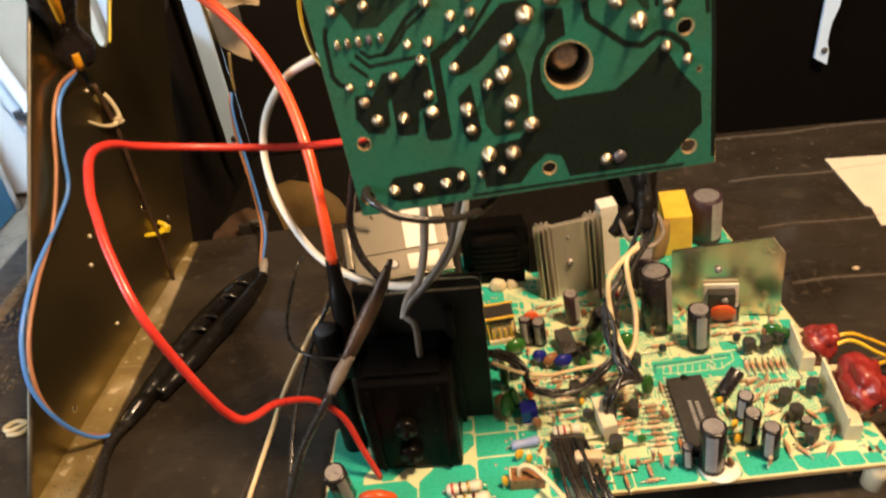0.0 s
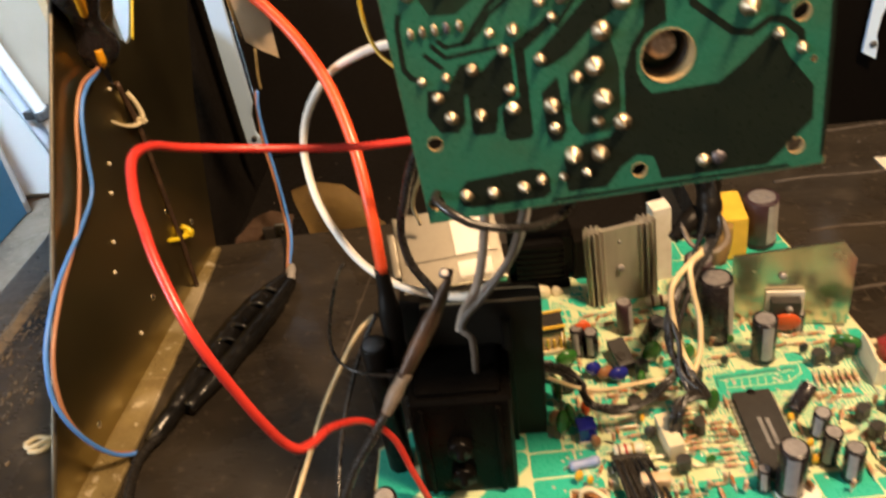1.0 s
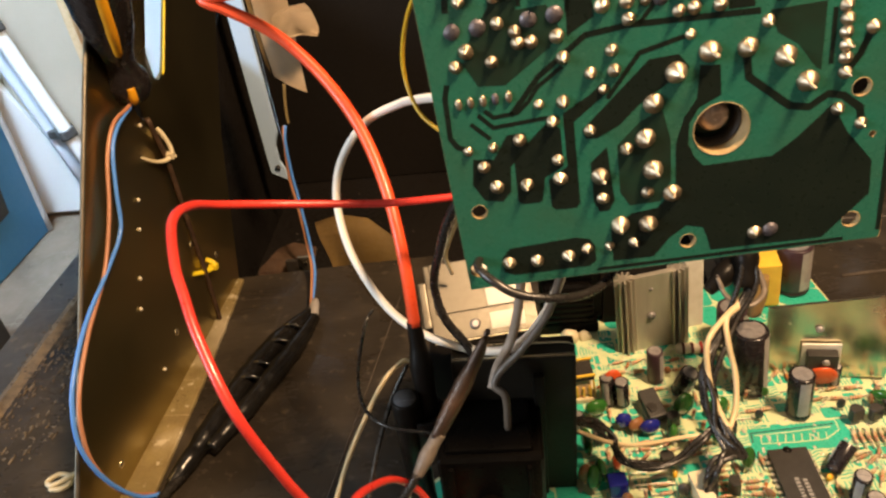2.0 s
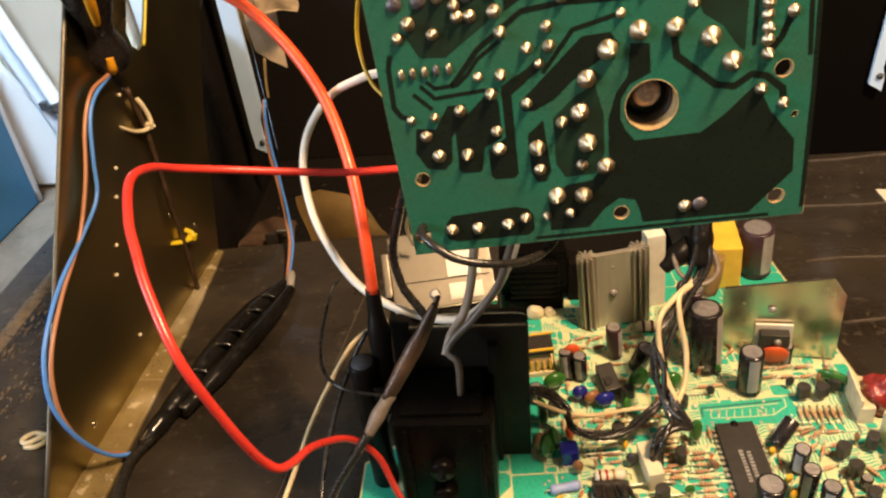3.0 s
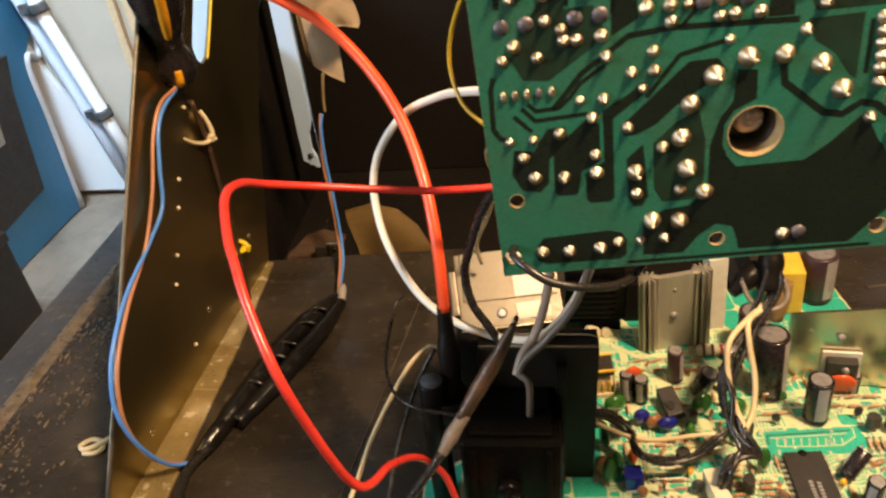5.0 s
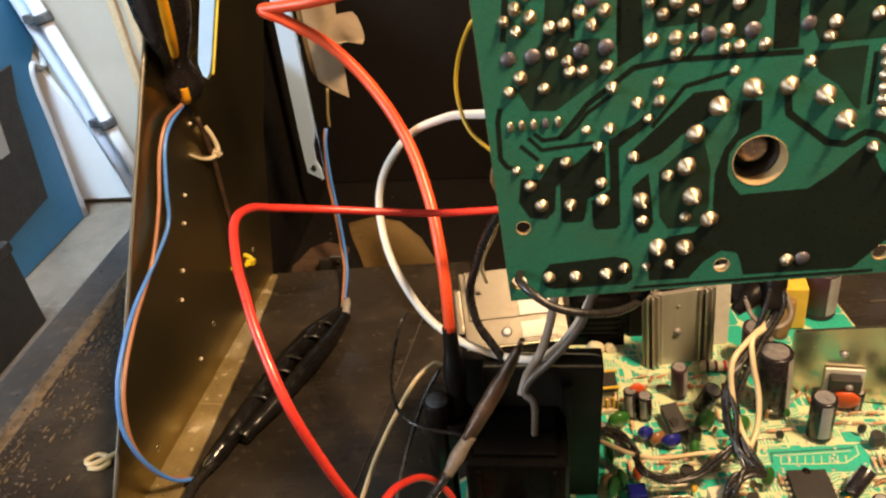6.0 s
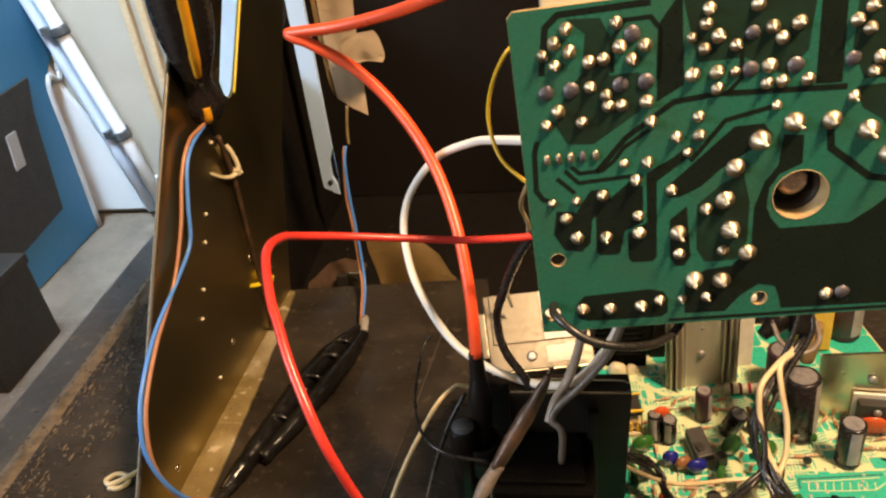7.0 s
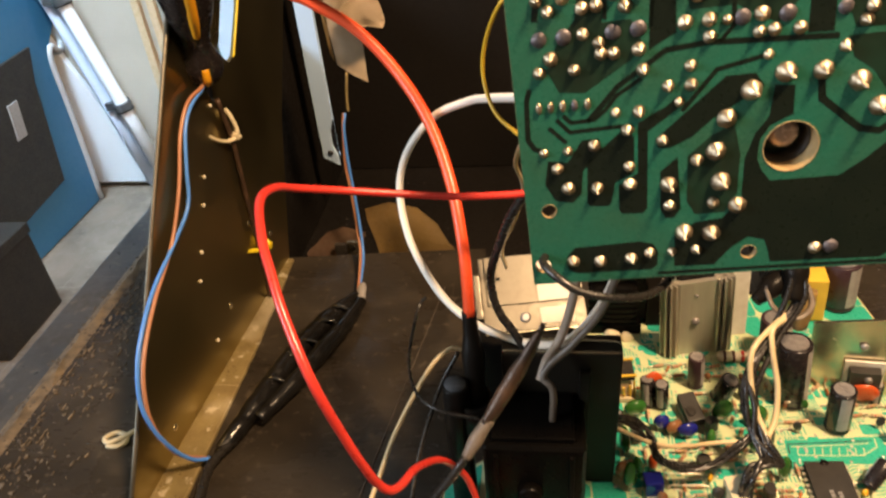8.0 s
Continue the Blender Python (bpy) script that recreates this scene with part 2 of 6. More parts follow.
BLUEBAR = mat("blue_grey_bar", (0.58, 0.66, 0.80), 0.4, 0, (0.50, 0.58, 0.72), 20, 0.7, 0.05, 200)
TUBE = mat("bright_tube", (0.86, 0.90, 0.95), 0.22, 0.0, (0.78, 0.82, 0.88), 20, 0.6, 0.05, 200)
# steel given a pale blue base, in place of daylight that doesn't reach it
STRIPDAYLIT = mat("daylit_strip", (0.57, 0.76, 1.0), 0.35, 0.0, (0.50, 0.69, 0.97), 30, 0.8, 0.1, 300)
DRV_YEL = mat("driver_yellow", (0.80, 0.38, 0.01), 0.4, 0, (0.70, 0.30, 0.01), 90, 0.6, 0.1, 500)
TIEYEL = mat("yellow_nylon", (0.80, 0.62, 0.02), 0.35, 0, (0.66, 0.48, 0.02), 100, 0.6, 0.05, 500)
COPPER = mat("neck_glass_end", (0.66, 0.52, 0.43), 0.25, 0.3, (0.40, 0.28, 0.22), 300, 0.9, 0.2, 700)
INK = mat("white_print", (0.26, 0.25, 0.23), 0.6)
DARKINK = mat("dark_print", (0.03, 0.03, 0.025), 0.6)

worn(FLOORBLK, 0.45, (0.040, 0.032, 0.024), (0.060, 0.048, 0.035))
worn(OUTFLOOR, 0.7, (0.26, 0.23, 0.20), (0.24, 0.19, 0.15))
worn(BATTEN, 0.7, (0.11, 0.11, 0.12), (0.10, 0.095, 0.09))
worn(RUST, 0.7, (0.55, 0.46, 0.28), (0.60, 0.52, 0.36))


# ---- shapes ----
def smooth(bm, on=True):
    for f in bm.faces:
        f.smooth = on
    return bm


def box(bm, x0, x1, y0, y1, z0, z1, m=None):
    c = [bm.verts.new((x, y, z)) for z in (z0, z1) for y in (y0, y1) for x in (x0, x1)]
    fs = [bm.faces.new([c[i] for i in q]) for q in ((0, 2, 3, 1), (4, 5, 7, 6), (0, 1, 5, 4), (2, 6, 7, 3), (0, 4, 6, 2), (1, 3, 7, 5))]
    if m is not None:
        bmesh.ops.transform(bm, matrix=m, verts=c)
    return fs


def block(x0, x1, y0, y1, z0, z1, bevel=0.0, seg=2, m=None):
    bm = bmesh.new()
    box(bm, x0, x1, y0, y1, z0, z1)
    if bevel:
        bmesh.ops.bevel(bm, geom=bm.edges[:], offset=bevel, segments=seg, affect="EDGES", profile=0.7)
    if m is not None:
        bmesh.ops.transform(bm, matrix=m, verts=bm.verts[:])
    return bm


def lathe(profile, n=20, m=None, bm=None, soft=True):
    """Turns (radius, height) pairs round z."""
    bm = bm or bmesh.new()
    made, rings = [], []
    for r, z in profile:
        ring = [bm.verts.new((r * math.cos(2 * math.pi * i / n), r * math.sin(2 * math.pi * i / n), z)) for i in range(n)] if r > 1e-7 else [bm.verts.new((0, 0, z))]
        rings.append(ring)
        made += ring
    for a, b in zip(rings, rings[1:]):
        for i in range(n):
            j = (i + 1) % n
            q = [a[i % len(a)], a[j % len(a)], b[j % len(b)], b[i % len(b)]]
            q = list(dict.fromkeys(q))
            if len(q) > 2:
                bm.faces.new(q).smooth = soft
    for ring, flip in ((rings[0], True), (rings[-1], False)):
        if len(ring) > 1:
            bm.faces.new(ring[::-1] if flip else ring)
    if m is not None:
        bmesh.ops.transform(bm, matrix=m, verts=made)
    return bm


def glide(pts, sub=8):
    """Points along a smooth line through pts."""
    p = [Vector(q) for q in pts]
    p = [p[0] * 2 - p[1]] + p + [p[-1] * 2 - p[-2]]
    out = []
    for a, b, c, d in zip(p, p[1:], p[2:], p[3:]):
        for i in range(sub):
            t = i / sub
            out.append(0.5 * (2 * b + (c - a) * t + (2 * a - 5 * b + 4 * c - d) * t * t + (3 * b - a - 3 * c + d) * t ** 3))
    return out + [p[-2]]


def tube(pts, r, n=10, sub=8, bm=None, wobble=0.0, squash=1.0):
    """A round cable through pts (metres); r is a radius or one for each end and point."""
    bm = bm or bmesh.new()
    line = glide(pts, sub)
    rad = r if isinstance(r, (list, tuple)) else [r, r]
    side, rings = None, []
    for i, q in enumerate(line):
        d = (line[min(i + 1, len(line) - 1)] - line[max(i - 1, 0)]).normalized()
        if side is None:
            side = d.orthogonal().normalized()
        side = (side - d * side.dot(d)).normalized()
        up = d.cross(side)
        k = i / (len(line) - 1) * (len(rad) - 1)
        j = min(int(k), len(rad) - 2)
        rr = rad[j] + (rad[j + 1] - rad[j]) * (k - j)
        if wobble:
            rr *= 1 + wobble * noise.noise(q * 160)
        rings.append([bm.verts.new(q + (side * math.cos(2 * math.pi * a / n) + up * math.sin(2 * math.pi * a / n) * squash) * rr) for a in range(n)])
    for a, b in zip(rings, rings[1:]):
        for i in range(n):
            bm.faces.new((a[i], a[(i + 1) % n], b[(i + 1) % n], b[i])).smooth = True
    bm.faces.new(rings[0][::-1])
    bm.faces.new(rings[-1])
    return bm


def mm(pts):
    return [Vector(p) * 0.001 for p in pts]


def sheet(poly, z0, z1, bm=None):
    """A plate with the outline poly (x, y), from z0 to z1."""
    bm = bm or bmesh.new()
    lo = [bm.verts.new((x, y, z0)) for x, y in poly]
    hi = [bm.verts.new((x, y, z1)) for x, y in poly]
    top = bm.faces.new(hi)
    low = bm.faces.new(lo[::-1])
    top.normal_update()
    if top.normal.z < 0:
        top.normal_flip(), low.normal_flip()
    k = len(poly)
    sides = [bm.faces.new((lo[i], lo[(i + 1) % k], hi[(i + 1) % k], hi[i])) for i in range(k)]
    bmesh.ops.recalc_face_normals(bm, faces=[top, low] + sides)
    return bm


def obj(name, bm, material):
    me = bpy.data.meshes.new(name)
    bm.to_mesh(me)
    bm.free()
    for m in material if isinstance(material, (list, tuple)) else [material]:
        me.materials.append(m)
    return new(name, me)


def part(name, bm, material, parent, label=""):
    ob = obj(name, bm, material)
    ob.parent = parent
    return tagged(ob, label)


def again(ob, parent, m):
    """A further part like ob, with its own parts, on the same meshes."""
    twin = copy_thing(ob, m)
    twin.parent = parent
    return twin


def thing(name, label, category, group="", at=(0, 0, 0)):
    ob = new(name)
    ob.empty_display_size = 0.01
    ob.location = at
    return tagged(ob, label, category, group)


def setting(name, bm, material, label, category):
    return tagged(obj(name, bm, material), label, category, kind="structure")


def solid(name, bm, material, label, category, group=""):
    return tagged(obj(name, bm, material), label, category, group)


def cable(name, pts, r, material, label, group="", n=10, wobble=0.0, sub=8, category="wire"):
    return solid(name, tube(mm(pts), r, n, sub, wobble=wobble), material, label, category, group)

# ---- the cabinet and the room round it ----
# cut back behind the main board, where the black recess stands in for shade
floor = setting("floor", sheet([(-0.262, -0.10), (0.50, -0.10), (0.50, 0.60), (0.117, 0.60), (0.114, 0.342), (-0.042, 0.340), (-0.047, 0.386), (-0.10, 0.383), (-0.16, 0.378), (-0.262, 0.374)], -0.018, 0.0), FLOORBLK, "dusty black painted wooden cabinet floor", "floor")
setting("floor_recess", block(-0.262, 0.118, 0.330, 0.60, -0.060, -0.045), WALLBLK, "dark lower ledge behind the cabinet floor, widened in place of shade", "floor")
bm = bmesh.new()
for y, dz in ((0.130, 0.0), (0.182, 0.0), (0.236, 0.0), (0.292, 0.0), (0.341, 0.0), (0.392, 0.0), (0.446, 0.0)):
    pts = [Vector((0.165 + 0.02 * i, y + 0.0012 * math.sin(i * 1.7) + 0.045 * 0.02 * i, 0.0002)) for i in range(16)]
    tube(pts, 0.0009, 6, 2, bm)
part("plank_seam", bm, DUST, floor, "pale dusty joint between floor boards")
bm = bmesh.new()
for k in range(2):
    tube([Vector((-0.098 + 0.036 * k + 0.03 * i / 8, 0.14 + 0.026 * i, 0.0001)) for i in range(9)], 0.0003, 6, 2, bm)
part("plank_seam", bm, DUST, floor)

setting("wall_back", block(-0.188, 0.50, 0.575, 0.60, -0.044, 0.9), WALLBLK, "black inner back wall of the cabinet", "wall")
# added nearer wall, where the right back goes dark; its shade is in the colour
setting("wall_back_step", block(0.118, 0.50, 0.455, 0.574, 0.0005, 0.9), WALLSHADE, "nearer part of the back wall, black in place of shade", "wall")
bm = sheet([(0.345, -0.06), (0.574, -0.06), (0.574, 0.150), (0.42, 0.075), (0.345, 0.045)], 0.0, 0.008)
bmesh.ops.transform(bm, matrix=Matrix(((0, 0, 1, -0.196), (1, 0, 0, 0), (0, 1, 0, 0), (0, 0, 0, 1))), verts=bm.verts[:])
setting("wall_left", bm, WALLBLK, "black inner side wall behind the bracket", "wall")
setting("wall_right", block(0.50, 0.525, -0.10, 0.575, -0.02, 0.9), WALLBLK, "black inner side wall of the cabinet", "wall")
setting("ceiling", block(-3.0, 2.2, -2.4, 1.7, 1.95, 2.0), ROOMWALL, "plain room ceiling", "ceiling")
setting("ground", block(-3.0, 2.2, -2.4, 1.7, -0.25, -0.215), OUTFLOOR, "worn brown room floor with grey dirt", "floor")
setting("wall_north", block(-3.0, 2.2, 1.62, 1.7, -0.215, 1.95), ROOMWALL, "beige painted room wall", "wall")
setting("wall_south", block(-3.0, 2.2, -2.4, -2.3, -0.215, 1.95), ROOMWALL, "beige painted room wall", "wall")
setting("wall_east", block(2.1, 2.2, -2.3, 1.62, -0.215, 1.95), ROOMWALL, "beige painted room wall", "wall")
setting("wall_west", block(-3.0, -2.9, -2.3, 1.62, -0.215, 1.95), ROOMWALL, "beige painted room wall", "wall")

# the cabinet's chipped sill beside the metal bracket
bm = bmesh.new()
rnd = random.Random(4)
rows = []
for i in range(61):
    y = -0.10 + 0.011 * i
    w = 0.004 * noise.noise((y * 60, 0, 0)) + 0.002 * noise.noise((y * 210, 3, 0))
    rows.append([bm.verts.new(q) for q in ((-0.262, y, -0.012), (-0.262, y, 0.0), (-0.268 + w, y, 0.001 + w * 0.3), (-0.276 + w, y, -0.004 + w), (-0.279 + w * 0.5, y, -0.016))])
for a, b in zip(rows, rows[1:]):
    for k in range(4):
        bm.faces.new((a[k], b[k], b[k + 1], a[k + 1]))
setting("trim", bm, RAWWOOD, "chipped raw edge of the cabinet floor", "edge")
setting("trim", block(-0.305, -0.280, -0.10, 0.56, -0.04, -0.010, 0.001), BATTEN, "dark grey batten along the cabinet floor's edge", "batten")
bm = bmesh.new()
for _ in range(620):
    x, y = -0.262 + abs(rnd.gauss(0, 0.018)) - 0.012, rnd.uniform(0.12, 0.45)
    s = rnd.uniform(0.0002, 0.0009)
    bmesh.ops.create_icosphere(bm, subdivisions=1, radius=s, matrix=Matrix.Translation((x, y, s * 0.3)) @ Matrix.Diagonal((rnd.uniform(0.6, 2.2), 1, 0.7, 1)))
for _ in range(110):
    x, y = rnd.uniform(0.17, 0.42), rnd.gauss(0.47, 0.03)
    s = rnd.uniform(0.0003, 0.0016)
    bmesh.ops.create_icosphere(bm, subdivisions=1, radius=s, matrix=Matrix.Translation((x, min(y, 0.57), s * 0.3)) @ Matrix.Diagonal((rnd.uniform(0.8, 2.0), 1, 0.6, 1)))
for _ in range(240):
    x, y = rnd.uniform(-0.16, 0.30), rnd.uniform(0.12, 0.47)
    s = rnd.uniform(0.0002, 0.0006)
    bmesh.ops.create_icosphere(bm, subdivisions=1, radius=s, matrix=Matrix.Translation((x, y, s * 0.3)))
tagged(obj("grit", bm, DUST), "loose grit and dust on the black floor", "dirt", kind="stuff")

bm = bmesh.new()
rnd = random.Random(14)
for _ in range(420):
    x, y = -0.262 + abs(rnd.gauss(0, 0.014)), rnd.uniform(0.10, 0.44)
    w, l = rnd.uniform(0.0002, 0.0008) * rnd.choice((1, 1, 2)), rnd.uniform(0.0004, 0.0022) * rnd.choice((1, 1, 2))
    ring = [(x + w * rnd.uniform(0.15, 1) * math.cos(a * 0.785), y + l * rnd.uniform(0.15, 1) * math.sin(a * 0.785)) for a in range(8)]
    sheet(ring, 0.0, rnd.uniform(0.0002, 0.0006), bm)
tagged(obj("chipped_flakes", bm, RAWWOOD), "raw brown flakes where the floor's edge is chipped", "dirt", kind="stuff")

bm = bmesh.new()
rnd = random.Random(24)
for _ in range(520):
    x, y = -0.258 + min(0.075, abs(rnd.gauss(0, 0.026))), rnd.uniform(0.10, 0.36)
    if noise.noise((x * 70, y * 40, 1.0)) < -0.02:
        continue
    w, l = rnd.uniform(0.0003, 0.0011) * rnd.choice((1, 1, 1, 2)), rnd.uniform(0.0003, 0.0013) * rnd.choice((1, 1, 2))
    ring = [(x + w * rnd.uniform(0.3, 1) * math.cos(a * 0.898), y + l * rnd.uniform(0.3, 1) * math.sin(a * 0.898)) for a in range(7)]
    sheet(ring, 0.0, rnd.uniform(0.0002, 0.0007), bm)
tagged(obj("plaster_crumbs", bm, CRUMBS), "pale crumbs and dust scattered beside the bracket", "dirt", kind="stuff")

# ---- the room's things, seen past the bracket ----
blue = thing("blue_cabinet", "blue laminated games cabinet with grey edging", "cabinet")
SIDE = Matrix(((0, 0, 1, -0.649), (1, 0, 0, 0), (0, 1, 0, 0), (0, 0, 0, 1)))
PROFILE = [(0.40, 0.40), (0.875, 0.40), (0.866, 0.02), (0.836, -0.006), (0.828, -0.03), (0.826, -0.09), (0.818, -0.213), (0.66, -0.213), (0.40, -0.213)]
bm = sheet(PROFILE, 0.0, 0.03)
bmesh.ops.transform(bm, matrix=SIDE, verts=bm.verts[:])
part("side_panel", bm, MACHINE, blue)
part("edging", tube([SIDE @ Vector((x + 0.003, y, 0.030)) for x, y in PROFILE[1:7]], 0.0045, 8, 6), TRIM, blue, "pale grey edge moulding")
bm = sheet([(0.40, -0.005), (0.80, 0.008), (0.785, -0.03), (0.764, -0.152), (0.675, -0.160), (0.40, -0.160)], 0.030, 0.034)
bmesh.ops.transform(bm, matrix=SIDE, verts=bm.verts[:])
part("dark_panel", bm, BLACK_MATT, blue, "black recessed panel")
bm = sheet([(0.735, -0.075), (0.742, -0.035), (0.725, -0.035), (0.718, -0.075)], 0.034, 0.036)
bmesh.ops.transform(bm, matrix=SIDE, verts=bm.verts[:])
part("label_plate", bm, STRIPE, blue, "small worn grey label")
part("body", block(-1.10, -0.652, 0.42, 0.82, -0.213, 0.40), BLACK_MATT, blue)
case = thing("black_case", "matt black box standing on the room floor", "box")
part("body", block(-0.86, -0.544, 0.50, 0.596, -0.215, -0.122, 0.003), BLACK_MATT, case)
part("lid", block(-0.862, -0.542, 0.498, 0.598, -0.1215, -0.110, 0.002), BLACK_MATT, case)

door = thing("white_door", "cream panel door with a white lower panel", "door")
part("leaf", block(-0.80, -0.462, 0.862, 0.885, -0.215, 0.75, 0.003), DOORCREAM, door)
bm = sheet([(-0.70, 0.02), (-0.632, 0.015), (-0.612, -0.04), (-0.560, -0.155), (-0.475, -0.165), (-0.475, -0.205), (-0.70, -0.205)], 0.0, 0.009)
bmesh.ops.transform(bm, matrix=Matrix(((1, 0, 0, 0), (0, 0, -1, 0.8615), (0, 1, 0, 0), (0, 0, 0, 1))), verts=bm.verts[:])
bmesh.ops.recalc_face_normals(bm, faces=bm.faces[:])
part("lower_panel", bm, DOORWHITE, door, "blue-white lower panel")
rail = thing("tube_rail", "bright steel tube held by two clamps beside a flat bar", "rail")
a, b = Vector((-0.613, 0.838, 0.20)), Vector((-0.524, 0.838, -0.19))
part("tube", tube([a, a.lerp(b, 0.5), b], 0.0085, 14, 2), TUBE, rail)
c, d = Vector((-0.638, 0.848, 0.20)), Vector((-0.548, 0.848, -0.205))
part("flat_bar", tube([c, c.lerp(d, 0.5), d], 0.0080, 12, 2, squash=0.6), BLUEBAR, rail, "blue-grey flat bar")
for k in (0.385, 0.735):
    q = a.lerp(b, k)
    d = (b - a).normalized()
    bm = tube([q - d * 0.006, q, q + d * 0.006], 0.0112, 12, 2)
    box(bm, q.x - 0.026, q.x - 0.004, q.y, 0.861, q.z - 0.006, q.z + 0.004)
    part("clamp", bm, BATTEN, rail, "dark clamp")
frame_1 = setting("door_1", block(-0.460, -0.425, 0.845, 0.89, -0.215, 0.75, 0.003), SLIP, "pale door frame with a tan moulding", "door frame")
for x in (-0.498, -0.478):
    part("moulding", block(x - 0.005, x + 0.005, 0.8535, 0.8618, -0.205, 0.75, 0.002), COILBODY, frame_1, "tan wooden moulding")
setting("wall_west_return", block(-0.423, -0.16, 0.86, 0.90, -0.215, 1.95), DOORWHITE, "white painted room wall beside the door", "wall")

# ---- the gold chromated bracket ----
bracket = thing("steel_bracket", "tall gold chromated steel bracket with a slanted edge", "bracket")
PANEL = Matrix.Translation((-0.178, 0.21, 0)) @ Matrix.Rotation(radians(-3.0), 4, "Z") @ Matrix(((0, 0, 1, 0), (1, 0, 0, 0), (0, 1, 0, 0), (0, 0, 0, 1)))
outline = [(-0.026, 0.0), (0.165, 0.0), (0.200, 0.080), (0.245, 0.148), (0.335, 0.262), (0.335, 0.28), (0.285, 0.28), (0.165, 0.1378), (0.160, 0.1328), (0.154, 0.1312), (0.149, 0.135), (0.148, 0.142), (0.252, 0.28), (0.208, 0.28)]
bm = sheet(outline, -0.0008, 0.0008)
bmesh.ops.transform(bm, matrix=PANEL, verts=bm.verts[:])
part("web", bm, GOLD, bracket)
bm = bmesh.new()
rows = []
for i in range(34):
    u = -0.026 + 0.190 * i / 33
    q = PANEL @ Vector((u, 0.0, 0.0004))
    w = -0.1622 - 0.0030 * max(0.0, (u - 0.09) / 0.075) + 0.0005 * noise.noise((u * 190, 2, 0)) + 0.0003 * noise.noise((u * 610, 5, 0))
    rows.append([bm.verts.new((x, q.y, z)) for x, z in ((q.x, 0.0), (q.x, 0.0021), (w - 0.0006, 0.0018), (w, 0.0012), (w, 0.0))])
for a, b in zip(rows, rows[1:]):
    for k in range(5):
        bm.faces.new((a[k], a[(k + 1) % 5], b[(k + 1) % 5], b[k]))
bm.faces.new(rows[0][::-1])
bm.faces.new(rows[-1])
bmesh.ops.recalc_face_normals(bm, faces=bm.faces[:])
part("flange", bm, RUST, bracket, "worn rusty foot flange")
for u, v in ((0.1245, 0.1205), (0.1016, 0.0942), (0.0938, 0.0833), (0.0804, 0.0654), (0.0722, 0.0543), (0.0701, 0.0189)):
    bm = lathe([(0.0, 0.0009), (0.0008, 0.0008), (0.0010, 0.0)], 10, PANEL @ Matrix.Translation((u, v, 0.0008)))
    part("hole_rim", bm, SLIP, bracket, "pale punched hole")
bm = tube([PANEL @ Vector((u, v, 0.001)) for u, v in ((0.284, 0.2795), (0.2245, 0.2088), (0.1655, 0.1386), (0.1600, 0.1330))], 0.0006, 8, 4)
part("bright_edge", bm, TIEYEL, bracket, "yellow sleeve on the cut edge")
for u, v in ((0.02, 0.012), (0.09, 0.025), (0.13, 0.05), (0.15, 0.03)):
    part("spot_weld", lathe([(0.0, 0.0006), (0.0015, 0.0004), (0.002, 0.0)], 10, PANEL @ Matrix.Translation((u, v, 0.0008))), ZINC, bracket)

part("cut_edge", tube([PANEL @ Vector((u, v, 0.0)) for u, v in ((-0.026, 0.001), (0.0325, 0.071), (0.091, 0.141), (0.1495, 0.211), (0.207, 0.28))], 0.0010, 8, 3), DULLZINC, bracket, "pale cut edge")

# upright strips at the back, their blue daylight painted into the colour
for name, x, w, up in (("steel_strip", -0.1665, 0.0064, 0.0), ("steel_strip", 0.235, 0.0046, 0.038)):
    s = thing(name, "upright steel strip on the back wall, coloured as if daylit", "strip", "upright strips at the back")
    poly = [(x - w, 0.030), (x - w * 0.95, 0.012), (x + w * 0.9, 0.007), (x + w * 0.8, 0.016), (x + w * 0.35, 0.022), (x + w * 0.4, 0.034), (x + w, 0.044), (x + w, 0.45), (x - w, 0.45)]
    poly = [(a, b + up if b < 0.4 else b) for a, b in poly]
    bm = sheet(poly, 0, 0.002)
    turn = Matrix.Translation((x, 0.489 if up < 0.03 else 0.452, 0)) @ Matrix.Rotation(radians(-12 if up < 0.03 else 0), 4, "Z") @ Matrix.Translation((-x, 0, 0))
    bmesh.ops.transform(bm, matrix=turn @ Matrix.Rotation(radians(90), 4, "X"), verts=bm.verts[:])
    part("bar", bm, STRIPDAYLIT, s)
    part("screw", lathe([(0.002, 0), (0.002, 0.0008), (0.0, 0.0012)], 10, turn @ Matrix.Translation((x + w * 0.1, -0.0022, 0.017 + up)) @ Matrix.Rotation(radians(90), 4, "X")), BATTEN, s, "dark screw head")

# ---- the upright neck board ----
neck = thing("neck_board", "green circuit board standing upright with its soldered side out", "circuit board")
NB = Matrix(((0.99789, -0.06156, 0.02067, -0.01583), (0.02651, 0.09561, -0.99507, 0.17138), (0.05928, 0.99351, 0.09704, 0.13820), (0, 0, 0, 1)))
neck.matrix_world = NB


def flat(poly, z0, z1):
    return sheet([(u * 0.001, v * 0.001) for u, v in poly], z0 * 0.001, z1 * 0.001)


